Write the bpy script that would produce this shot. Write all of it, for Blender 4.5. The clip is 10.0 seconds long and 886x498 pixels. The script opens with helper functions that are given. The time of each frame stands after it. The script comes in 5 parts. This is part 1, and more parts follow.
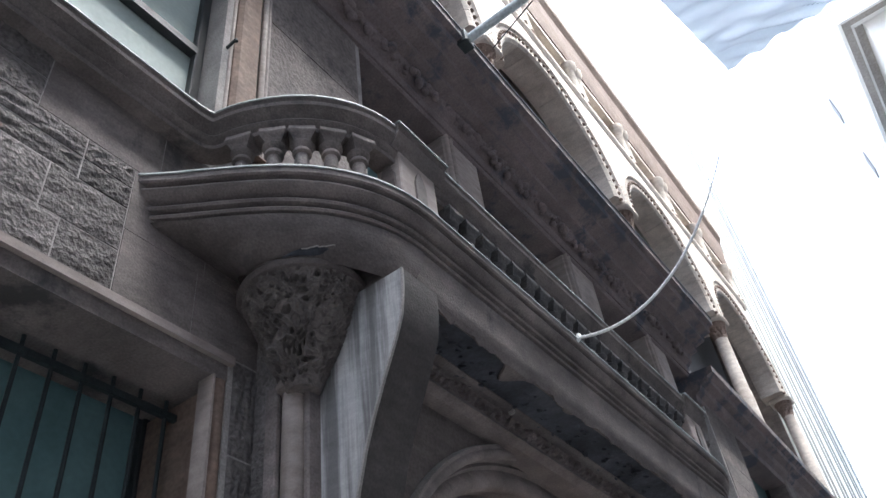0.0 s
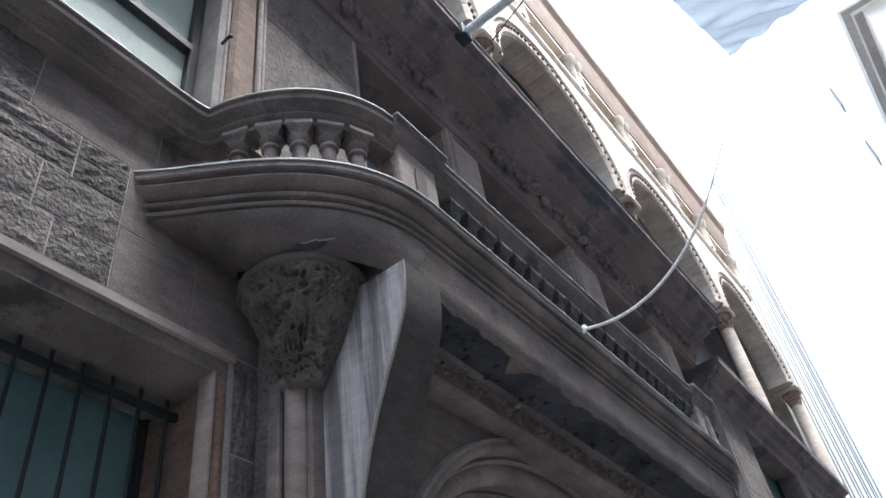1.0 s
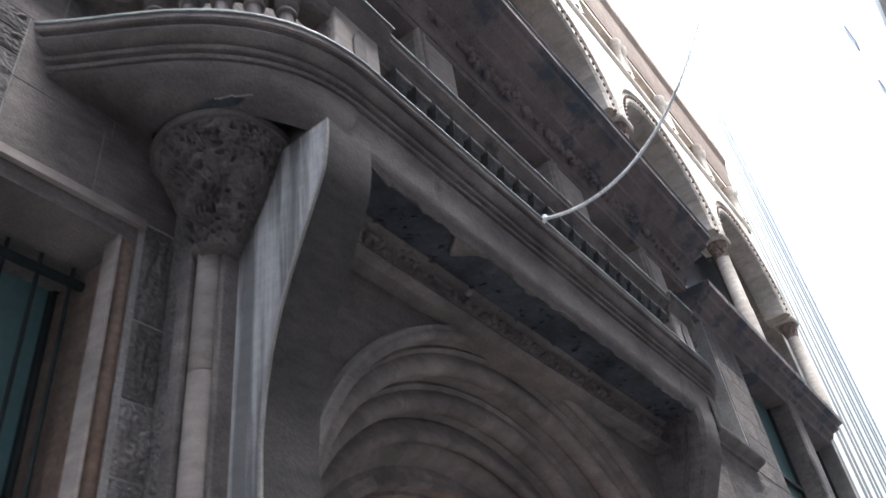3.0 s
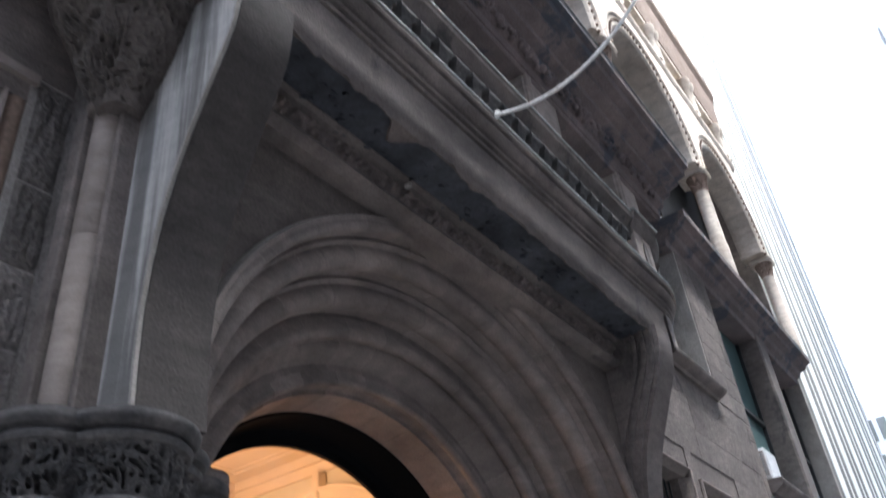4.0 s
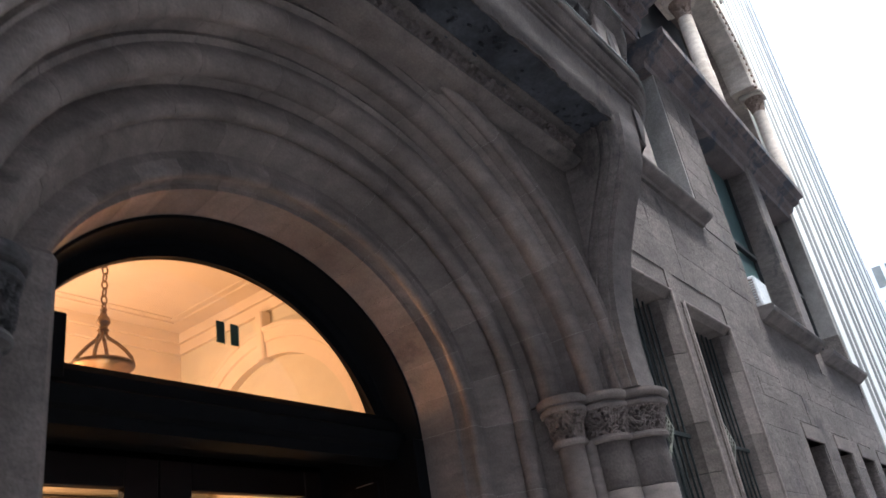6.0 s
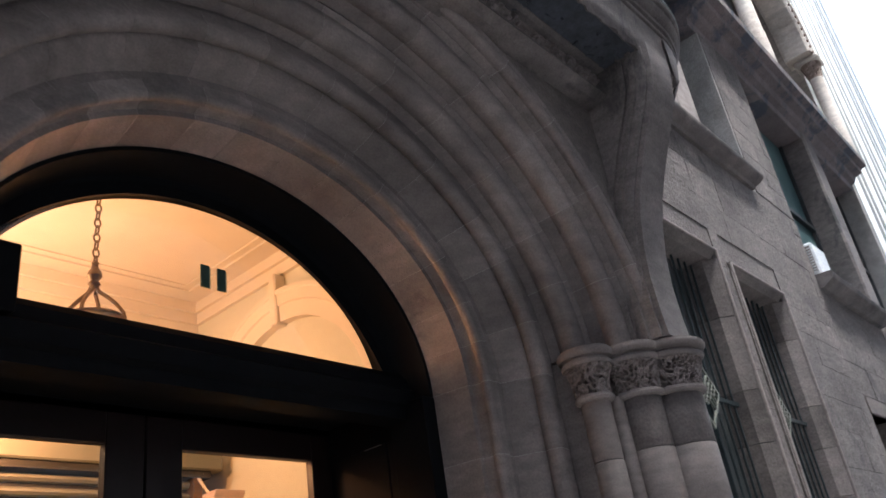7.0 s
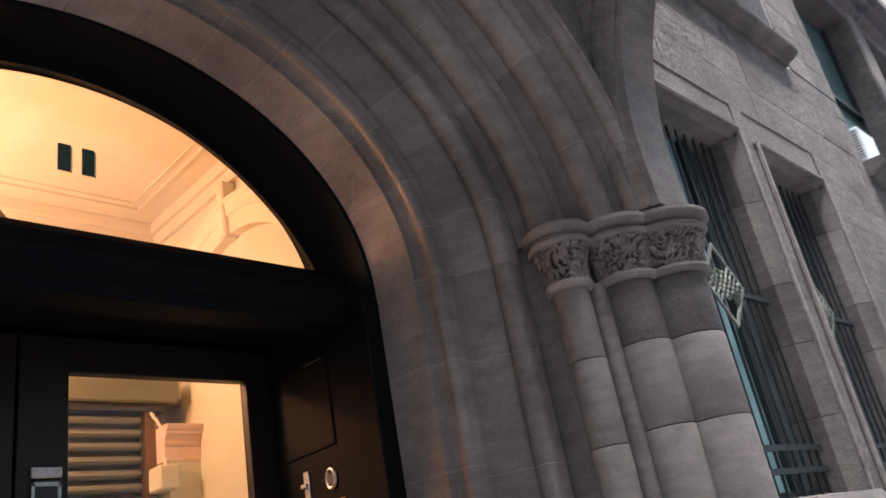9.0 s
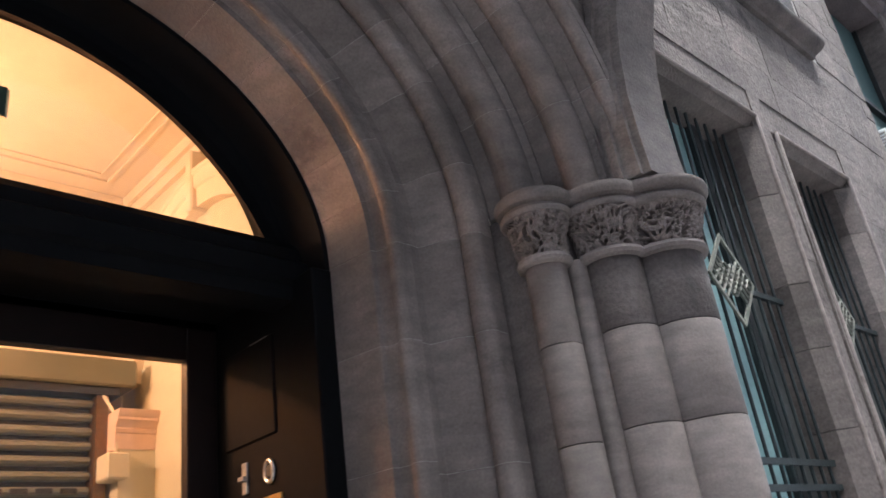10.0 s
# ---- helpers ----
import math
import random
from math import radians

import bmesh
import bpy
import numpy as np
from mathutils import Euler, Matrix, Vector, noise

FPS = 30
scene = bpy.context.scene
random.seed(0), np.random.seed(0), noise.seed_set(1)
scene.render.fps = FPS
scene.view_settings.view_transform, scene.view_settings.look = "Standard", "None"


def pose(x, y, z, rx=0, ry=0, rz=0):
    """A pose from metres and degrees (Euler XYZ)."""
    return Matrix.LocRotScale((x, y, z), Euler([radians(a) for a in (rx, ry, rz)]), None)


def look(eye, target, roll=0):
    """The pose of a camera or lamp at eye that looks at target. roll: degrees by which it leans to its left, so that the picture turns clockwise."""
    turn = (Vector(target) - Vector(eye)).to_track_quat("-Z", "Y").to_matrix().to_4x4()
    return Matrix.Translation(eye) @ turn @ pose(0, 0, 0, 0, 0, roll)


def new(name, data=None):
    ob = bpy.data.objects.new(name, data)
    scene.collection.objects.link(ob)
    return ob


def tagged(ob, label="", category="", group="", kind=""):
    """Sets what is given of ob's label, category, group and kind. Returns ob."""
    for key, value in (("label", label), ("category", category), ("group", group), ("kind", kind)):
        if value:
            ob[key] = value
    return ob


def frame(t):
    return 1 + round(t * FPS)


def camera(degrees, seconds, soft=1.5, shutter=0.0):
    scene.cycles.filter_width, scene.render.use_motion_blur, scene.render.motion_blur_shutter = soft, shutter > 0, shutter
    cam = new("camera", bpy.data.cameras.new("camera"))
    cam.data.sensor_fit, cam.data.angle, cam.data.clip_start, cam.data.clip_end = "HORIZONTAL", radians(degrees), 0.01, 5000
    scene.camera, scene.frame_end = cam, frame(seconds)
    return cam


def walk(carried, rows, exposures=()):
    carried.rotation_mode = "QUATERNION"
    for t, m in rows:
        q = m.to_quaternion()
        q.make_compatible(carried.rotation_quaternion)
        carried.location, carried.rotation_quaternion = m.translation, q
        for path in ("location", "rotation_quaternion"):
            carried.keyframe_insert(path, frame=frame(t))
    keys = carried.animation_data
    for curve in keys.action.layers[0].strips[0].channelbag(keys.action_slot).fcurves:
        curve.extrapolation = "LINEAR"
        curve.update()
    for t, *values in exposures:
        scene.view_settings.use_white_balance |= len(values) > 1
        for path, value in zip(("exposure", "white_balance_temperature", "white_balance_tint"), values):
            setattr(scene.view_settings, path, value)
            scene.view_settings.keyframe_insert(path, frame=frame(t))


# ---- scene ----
cam = camera(57.60, 10.0, shutter=0.5)
PATH = [
    (0, 0.0695, -0.0018, 1.8093, 30.612, 42.280, -8.728),
    (0.5, 0.0598, 0.0138, 1.8140, 30.861, 42.174, -9.114),
    (1, 0.0341, 0.0629, 1.8229, 30.935, 42.238, -9.805),
    (1.5, 0.0098, 0.1487, 1.7887, 30.703, 42.918, -10.309),
    (2, -0.0042, 0.2886, 1.7302, 31.599, 43.580, -9.515),
    (2.5, 0.0084, 0.4738, 1.7166, 33.068, 41.417, -7.366),
    (2.7, 0.0080, 0.5503, 1.7032, 32.823, 39.964, -8.496),
    (3.8, 0.0233, 1.0510, 1.6335, 32.150, 35.908, -6.878),
    (4, 0.0045, 1.1436, 1.6205, 32.255, 34.082, -6.556),
    (4.5, -0.0426, 1.3899, 1.5800, 32.323, 30.791, -7.178),
    (5, -0.0894, 1.6476, 1.5688, 33.575, 28.764, -8.190),
    (5.5, -0.1592, 1.9040, 1.5401, 33.041, 26.341, -9.664),
    (6.8, -0.3553, 2.5832, 1.3191, 35.572, 26.333, -10.124),
    (7, -0.3646, 2.6961, 1.3091, 37.740, 26.522, -9.162),
    (7.5, -0.4274, 2.9629, 1.3014, 37.381, 24.047, -11.776),
    (8, -0.4951, 3.1982, 1.3033, 38.581, 24.493, -10.018),
    (8.5, -0.5594, 3.4623, 1.2891, 39.018, 22.777, -11.530),
    (9, -0.5959, 3.6992, 1.2880, 42.186, 23.044, -10.794),
    (9.5, -0.6693, 3.9458, 1.2839, 43.947, 22.829, -10.703),
    (10, -0.7512, 4.1930, 1.2653, 43.827, 23.981, -8.187),
]
walk(cam, [(t, pose(x, y, z) @ pose(0, 0, 0, 0, 0, yaw) @ pose(0, 0, 0, 90 + pitch) @ pose(0, 0, 0, 0, 0, roll)) for t, x, y, z, yaw, pitch, roll in PATH],
     exposures=[(0.0, 3.2, 5900, 8), (2.5, 3.2, 5900, 8), (5.0, 3.22, 5900, 8), (7.0, 3.28, 5900, 8), (8.5, 3.45, 5900, 8), (10.0, 3.7, 5900, 8)])

# ---- light ----
world = bpy.data.worlds.new("world")
scene.world = world
world.use_nodes = True
wn, wl = world.node_tree.nodes, world.node_tree.links
sky = wn.new("ShaderNodeTexSky")
sky.sky_type, sky.sun_disc = "NISHITA", False
sky.sun_elevation, sky.sun_rotation = radians(62), radians(84)
sky.air_density, sky.dust_density, sky.ozone_density = 1.0, 6.0, 0.6
wn["Background"].inputs["Strength"].default_value = 0.15
haze = wn.new("ShaderNodeHueSaturation")          # thin cloud takes most of the blue out of the sky
haze.inputs["Saturation"].default_value = 0.62
wl.new(sky.outputs["Color"], haze.inputs["Color"])
wl.new(haze.outputs["Color"], wn["Background"].inputs["Color"])
sun = new("sun", bpy.data.lights.new("sun", "SUN"))
sun.data.energy, sun.data.angle, sun.data.color = 1.3, radians(25), (1.0, 0.96, 0.9)
sun.matrix_world = look((20 * math.sin(radians(84)), 20 * math.cos(radians(84)), 37), (0, 0, 0))


# ---- materials ----
def material(name, base, second=None, rough=0.8, metal=0.0, scale=3.0, fine=40.0, bump=0.3, grit=0.5, spots=None, by_piece=0.0, streak=False, bed=0.04):
    """A worn surface: two colours in large patches, fine grain, relief, and a shade that differs from piece to piece."""
    m = bpy.data.materials.new(name)
    m.use_nodes = True
    n, l = m.node_tree.nodes, m.node_tree.links
    p = n["Principled BSDF"]
    p.inputs["Roughness"].default_value, p.inputs["Metallic"].default_value = rough, metal
    sharp = 0.15
    mp = n.new("ShaderNodeMapping")
    geo = n.new("ShaderNodeNewGeometry")
    l.new(geo.outputs["Position"], mp.inputs["Vector"])
    if streak:
        sharp = 0.07
        mp.inputs["Scale"].default_value = (4.0, 4.0, 0.22)
    big = n.new("ShaderNodeTexNoise")
    big.inputs["Scale"].default_value, big.inputs["Detail"].default_value, big.inputs["Roughness"].default_value = scale, 6, 0.62
    l.new(mp.outputs["Vector"], big.inputs["Vector"])
    ramp = n.new("ShaderNodeValToRGB")
    ramp.color_ramp.elements[0].position, ramp.color_ramp.elements[1].position = 0.51 - sharp, 0.51 + sharp
    ramp.color_ramp.elements[0].color, ramp.color_ramp.elements[1].color = (*base, 1), (*(second or base), 1)
    l.new(big.outputs["Fac"], ramp.inputs["Fac"])
    small = n.new("ShaderNodeTexNoise")
    small.inputs["Scale"].default_value, small.inputs["Detail"].default_value = fine, 5
    l.new(geo.outputs["Position"], small.inputs["Vector"])
    grain = n.new("ShaderNodeMapRange")
    grain.inputs["From Min"].default_value, grain.inputs["From Max"].default_value = 0.25, 0.75
    grain.inputs["To Min"].default_value, grain.inputs["To Max"].default_value = 1 - grit * 0.5, 1 + grit * 0.5
    l.new(small.outputs["Fac"], grain.inputs["Value"])
    layers = n.new("ShaderNodeTexNoise")
    layers.inputs["Scale"].default_value, layers.inputs["Detail"].default_value, layers.inputs["Roughness"].default_value = scale * 3.5, 7, 0.6
    lie = n.new("ShaderNodeMapping")
    lie.inputs["Scale"].default_value = (1.0, 1.0, 3.2)
    l.new(geo.outputs["Position"], lie.inputs["Vector"])
    l.new(lie.outputs["Vector"], layers.inputs["Vector"])
    tone = n.new("ShaderNodeMapRange")
    tone.inputs["From Min"].default_value, tone.inputs["From Max"].default_value = 0.3, 0.7
    tone.inputs["To Min"].default_value, tone.inputs["To Max"].default_value = 1 - bed, 1 + bed
    l.new(layers.outputs["Fac"], tone.inputs["Value"])
    both = n.new("ShaderNodeMath")
    both.operation = "MULTIPLY"
    l.new(grain.outputs["Result"], both.inputs[0])
    l.new(tone.outputs["Result"], both.inputs[1])
    mix = n.new("ShaderNodeVectorMath")
    mix.operation = "SCALE"
    l.new(ramp.outputs["Color"], mix.inputs[0])
    if by_piece:
        info = n.new("ShaderNodeObjectInfo")
        vary = n.new("ShaderNodeMapRange")
        vary.inputs["To Min"].default_value, vary.inputs["To Max"].default_value = 1 - by_piece, 1 + by_piece
        l.new(info.outputs["Random"], vary.inputs["Value"])
        mul = n.new("ShaderNodeMath")
        mul.operation = "MULTIPLY"
        l.new(both.outputs["Value"], mul.inputs[0])
        l.new(vary.outputs["Result"], mul.inputs[1])
        l.new(mul.outputs["Value"], mix.inputs["Scale"])
    else:
        l.new(both.outputs["Value"], mix.inputs["Scale"])
    out = mix.outputs["Vector"]
    if spots:
        st = n.new("ShaderNodeTexNoise")
        st.inputs["Scale"].default_value, st.inputs["Detail"].default_value, st.inputs["Roughness"].default_value = spots[1], 8, 0.7
        mp2 = n.new("ShaderNodeMapping")
        mp2.inputs["Location"].default_value = (3.1, 7.7, 1.9)
        mp2.inputs["Scale"].default_value = (1, 1, spots[3] if len(spots) > 3 else 1)
        l.new(geo.outputs["Position"], mp2.inputs["Vector"])
        l.new(mp2.outputs["Vector"], st.inputs["Vector"])
        r2 = n.new("ShaderNodeValToRGB")
        r2.color_ramp.elements[0].position, r2.color_ramp.elements[1].position = spots[2], spots[2] + 0.08
        l.new(st.outputs["Fac"], r2.inputs["Fac"])
        mx = n.new("ShaderNodeMix")
        mx.data_type = "RGBA"
        l.new(r2.outputs["Color"], mx.inputs["Factor"])
        l.new(out, mx.inputs["A"])
        mx.inputs["B"].default_value = (*spots[0], 1)
        out = mx.outputs["Result"]
    l.new(out, p.inputs["Base Color"])
    if bump:
        b = n.new("ShaderNodeBump")
        b.inputs["Strength"].default_value, b.inputs["Distance"].default_value = min(1.0, bump), 0.03 if bump > 2 else 0.02 if bump > 0.5 else 0.008
        add = n.new("ShaderNodeMath")
        l.new(small.outputs["Fac"], add.inputs[0])
        l.new(big.outputs["Fac"], add.inputs[1])
        l.new(add.outputs["Value"], b.inputs["Height"])
        l.new(b.outputs["Normal"], p.inputs["Normal"])
    return m


ROCK = material("rock_faced_sandstone", (0.115, 0.105, 0.10), (0.19, 0.174, 0.166), 0.92, scale=2.2, fine=42, bump=2.2, grit=0.9, by_piece=0.24, bed=0.12)
TOOLED = material("tooled_sandstone_blocks", (0.125, 0.108, 0.1), (0.19, 0.165, 0.153), 0.9, scale=1.3, fine=34, bump=0.6, grit=0.8, by_piece=0.14, spots=((0.085, 0.075, 0.072), 1.2, 0.58), bed=0.2)
ASHLAR = material("dressed_sandstone_blocks", (0.13, 0.112, 0.102), (0.20, 0.173, 0.158), 0.88, scale=1.6, fine=55, bump=0.45, grit=0.5, by_piece=0.25, spots=((0.10, 0.088, 0.085), 1.1, 0.6), bed=0.2)
POINTING = material("pale_lime_pointing", (0.36, 0.34, 0.32), (0.27, 0.255, 0.24), 0.95, scale=5, fine=90, bump=0.3)
MORTAR = material("grey_mortar", (0.36, 0.34, 0.325), (0.24, 0.225, 0.215), 0.95, scale=4, fine=70, bump=0.4)
BROWN = material("brown_sandstone", (0.11, 0.096, 0.09), (0.205, 0.178, 0.166), 0.85, scale=1.6, fine=80, bump=0.4, grit=0.5, by_piece=0.12, spots=((0.06, 0.058, 0.057), 1.5, 0.57, 0.6), bed=0.24)
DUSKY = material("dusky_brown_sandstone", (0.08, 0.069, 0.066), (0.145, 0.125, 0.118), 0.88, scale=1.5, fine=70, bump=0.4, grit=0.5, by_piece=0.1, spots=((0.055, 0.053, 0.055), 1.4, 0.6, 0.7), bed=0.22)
SOOT_SHADE_STONE = material("soot_and_shade_sandstone", (0.042, 0.038, 0.036), (0.08, 0.071, 0.067), 0.88, scale=1.7, fine=70, bump=0.4, grit=0.5, by_piece=0.15, bed=0.24)
ARCHSTONE = material("grey_brown_arch_stone", (0.15, 0.13, 0.12), (0.25, 0.216, 0.202), 0.85, scale=1.6, fine=90, bump=0.3, grit=0.36, by_piece=0.16, spots=((0.10, 0.088, 0.084), 1.2, 0.6, 1.6), bed=0.2)
SHAFT = material("pale_column_stone", (0.25, 0.213, 0.194), (0.345, 0.30, 0.276), 0.8, scale=1.8, fine=120, bump=0.2, grit=0.2, by_piece=0.14, spots=((0.13, 0.105, 0.095), 2.0, 0.6, 1.5), bed=0.2)
DRUM = material("brown_stained_column_stone", (0.165, 0.142, 0.13), (0.245, 0.212, 0.195), 0.82, scale=2.0, fine=110, bump=0.2, grit=0.25, by_piece=0.1, spots=((0.10, 0.084, 0.078), 2.2, 0.6, 1.2), bed=0.22)
CARVED_SOOT_SHADE = material("soot_and_shade_carving", (0.045, 0.045, 0.048), (0.11, 0.105, 0.105), 0.9, scale=9, fine=60, bump=0.4, grit=0.5, bed=0.2)
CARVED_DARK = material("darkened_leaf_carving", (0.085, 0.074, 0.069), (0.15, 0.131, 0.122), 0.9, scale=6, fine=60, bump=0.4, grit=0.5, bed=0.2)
CARVED = material("carved_weathered_stone", (0.15, 0.125, 0.115), (0.24, 0.205, 0.19), 0.9, scale=6, fine=60, bump=0.4, grit=0.5, bed=0.2)
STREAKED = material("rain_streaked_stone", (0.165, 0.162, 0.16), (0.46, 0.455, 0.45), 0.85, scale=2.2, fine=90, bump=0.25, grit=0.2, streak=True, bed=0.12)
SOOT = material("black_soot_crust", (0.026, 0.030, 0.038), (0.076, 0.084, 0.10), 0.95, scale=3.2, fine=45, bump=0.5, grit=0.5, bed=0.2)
SOOTED = material("soot_stained_soffit", (0.14, 0.116, 0.114), (0.215, 0.176, 0.172), 0.9, scale=1.4, fine=45, bump=0.5, grit=0.5, spots=((0.075, 0.083, 0.102), 1.3, 0.52), bed=0.12)
DRIPEDGE = material("pale_lead_flashing", (0.32, 0.35, 0.34), (0.20, 0.22, 0.21), 0.6, scale=8, fine=50, bump=0.2)
CREAM = material("cream_limestone", (0.42, 0.365, 0.31), (0.58, 0.53, 0.47), 0.85, scale=1.2, fine=40, bump=0.3, grit=0.3, by_piece=0.12, spots=((0.28, 0.22, 0.17), 1.4, 0.64), bed=0.2)
RUST = material("rust_brown_stone", (0.165, 0.112, 0.085), (0.225, 0.168, 0.135), 0.85, scale=1.5, fine=40, bump=0.4, by_piece=0.15, bed=0.2)
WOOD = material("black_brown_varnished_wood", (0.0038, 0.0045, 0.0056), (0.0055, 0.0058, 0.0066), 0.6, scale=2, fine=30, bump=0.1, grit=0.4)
IRON = material("dark_green_black_iron", (0.018, 0.026, 0.028), (0.03, 0.042, 0.045), 0.55, 0.3, scale=8, fine=60, bump=0.2)
LATTICE = material("weathered_pale_iron", (0.14, 0.15, 0.13), (0.24, 0.24, 0.20), 0.7, 0.2, scale=12, fine=60, bump=0.2)
FRAME = material("dark_window_paint", (0.018, 0.02, 0.022), (0.03, 0.033, 0.035), 0.5, scale=5, fine=60, bump=0.1)
BLIND = material("pale_green_blind", (0.42, 0.50, 0.47), (0.48, 0.56, 0.53), 0.75, scale=1.5, fine=30, bump=0.1, grit=0.15)
CURTAIN = material("dark_teal_curtain", (0.05, 0.105, 0.11), (0.075, 0.145, 0.15), 0.7, scale=2, fine=30, bump=0.1, grit=0.2)
TEALDIM = material("dim_teal_curtain", (0.11, 0.21, 0.22), (0.16, 0.28, 0.29), 0.7, scale=2, fine=30, bump=0.1, grit=0.2)
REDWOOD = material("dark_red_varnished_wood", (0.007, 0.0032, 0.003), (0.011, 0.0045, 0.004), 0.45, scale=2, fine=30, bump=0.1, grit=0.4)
TEALBLIND = material("teal_slatted_blind", (0.20, 0.34, 0.36), (0.27, 0.43, 0.45), 0.6, scale=2, fine=30, bump=0.1, grit=0.2)
DARKROOM = material("unlit_room_dark", (0.05, 0.055, 0.055), (0.07, 0.075, 0.075), 0.9, scale=2, fine=20, bump=0.1)
PLASTER = material("cream_hall_plaster", (0.74, 0.67, 0.56), (0.80, 0.73, 0.62), 0.8, scale=1.0, fine=30, bump=0.1, grit=0.08)
PLASTER_PALE = material("pale_hall_wall_paint", (0.64, 0.63, 0.52), (0.70, 0.69, 0.58), 0.8, scale=1.0, fine=30, bump=0.1, grit=0.08)
PINK = material("pink_marble_cornice", (0.74, 0.56, 0.48), (0.80, 0.63, 0.55), 0.5, scale=5, fine=30, bump=0.1, grit=0.15)
BRASS = material("aged_brass", (0.55, 0.36, 0.12), (0.65, 0.45, 0.17), 0.35, 0.9, scale=6, fine=50, bump=0.1)
BRONZE = material("dark_bronze_chain", (0.16, 0.10, 0.045), (0.22, 0.14, 0.06), 0.45, 0.7, scale=8, fine=50, bump=0.1)
STEEL = material("brushed_steel", (0.55, 0.55, 0.55), (0.65, 0.65, 0.65), 0.35, 0.9, scale=8, fine=60, bump=0.1)
SHUTTER = material("grey_steel_shutter", (0.17, 0.185, 0.16), (0.21, 0.225, 0.20), 0.5, 0.15, scale=2, fine=40, bump=0.05, grit=0.1)
GREEN = material("dark_green_paint", (0.015, 0.04, 0.025), (0.02, 0.05, 0.03), 0.5, scale=5, fine=40, bump=0.0)
GILT = material("gilt_edge_paint", (0.75, 0.62, 0.35), (0.8, 0.68, 0.4), 0.5, scale=5, fine=40, bump=0.0)
WHITE = material("white_tower_cladding", (0.80, 0.79, 0.76), (0.87, 0.86, 0.83), 0.5, scale=0.5, fine=8, bump=0.1, grit=0.1)
TOWERGLASS = material("grey_tower_glazing", (0.17, 0.175, 0.16), (0.22, 0.225, 0.21), 0.9, scale=0.4, fine=5, bump=0.05, grit=0.15, by_piece=0.1)
PALEWALL = material("white_render_wall", (0.78, 0.78, 0.78), (0.84, 0.84, 0.84), 0.8, scale=0.3, fine=6, bump=0.1, grit=0.08)
GREYTRIM = material("grey_stone_trim", (0.30, 0.28, 0.26), (0.36, 0.34, 0.32), 0.8, scale=0.8, fine=10, bump=0.1)
CORD = material("white_cord", (0.72, 0.72, 0.70), (0.8, 0.8, 0.78), 0.8, scale=8, fine=60, bump=0.2)
POLE = material("pale_blue_grey_pole", (0.50, 0.56, 0.57), (0.60, 0.66, 0.66), 0.45, scale=4, fine=40, bump=0.1)
ACWHITE = material("off_white_metal_casing", (0.66, 0.69, 0.70), (0.74, 0.76, 0.77), 0.5, scale=3, fine=40, bump=0.1)
ASPHALT = material("grey_asphalt", (0.045, 0.045, 0.047), (0.06, 0.06, 0.062), 0.9, scale=1, fine=30, bump=0.4)
PAVING = material("concrete_paving", (0.28, 0.27, 0.26), (0.36, 0.35, 0.33), 0.9, scale=1, fine=30, bump=0.3)


def glass(name, tint=(0.9, 0.95, 0.95), rough=0.02):
    m = bpy.data.materials.new(name)
    m.use_nodes = True
    p = m.node_tree.nodes["Principled BSDF"]
    p.inputs["Base Color"].default_value = (*tint, 1)
    p.inputs["Roughness"].default_value, p.inputs["Transmission Weight"].default_value, p.inputs["IOR"].default_value = rough, 1.0, 1.45
    return m


def lamp_glass(name, colour, strength):
    m = bpy.data.materials.new(name)
    m.use_nodes = True
    p = m.node_tree.nodes["Principled BSDF"]
    p.inputs["Emission Color"].default_value, p.inputs["Emission Strength"].default_value = (*colour, 1), strength
    return m


def cloth(name, colour):
    """Thin cloth that lets light through."""
    m = material(name, colour, tuple(min(1.0, c * 1.06) for c in colour), 0.85, scale=2, fine=90, bump=0.15, grit=0.08)
    n, l = m.node_tree.nodes, m.node_tree.links
    thin = n.new("ShaderNodeBsdfTranslucent")
    thin.inputs["Color"].default_value = (*colour, 1)
    mix = n.new("ShaderNodeMixShader")
    mix.inputs["Fac"].default_value = 0.68
    l.new(n["Principled BSDF"].outputs["BSDF"], mix.inputs[1])
    l.new(thin.outputs["BSDF"], mix.inputs[2])
    l.new(mix.outputs["Shader"], n["Material Output"].inputs["Surface"])
    return m


CLOTH = cloth("pale_blue_banner_cloth", (0.80, 0.90, 1.0))
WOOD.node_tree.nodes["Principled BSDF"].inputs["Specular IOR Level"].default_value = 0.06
CLEAR = glass("clear_glass")
GLOW = lamp_glass("warm_lamp_bulb", (1.0, 0.72, 0.38), 0.7)


# ---- building blocks ----
def finish(name, bm, mat, smooth=False):
    bmesh.ops.recalc_face_normals(bm, faces=bm.faces)
    me = bpy.data.meshes.new(name)
    bm.to_mesh(me)
    bm.free()
    me.materials.append(mat)
    if smooth:
        me.polygons.foreach_set("use_smooth", [True] * len(me.polygons))
        me.set_sharp_from_angle(angle=radians(35))
    return me


def part(name, bm, mat, parent, label="", smooth=False):
    ob = new(name, finish(name, bm, mat, smooth))
    ob.parent = parent
    if parent is not None and label:
        ob["label"] = label
    return ob


def thing(name, label, category, group="", at=(0, 0, 0), kind=""):
    return tagged(new(name), label, category, group, kind)


def structure(name, bm, mat, label, category, smooth=False):
    return tagged(part(name, bm, mat, None, smooth=smooth), label, category, kind="structure")


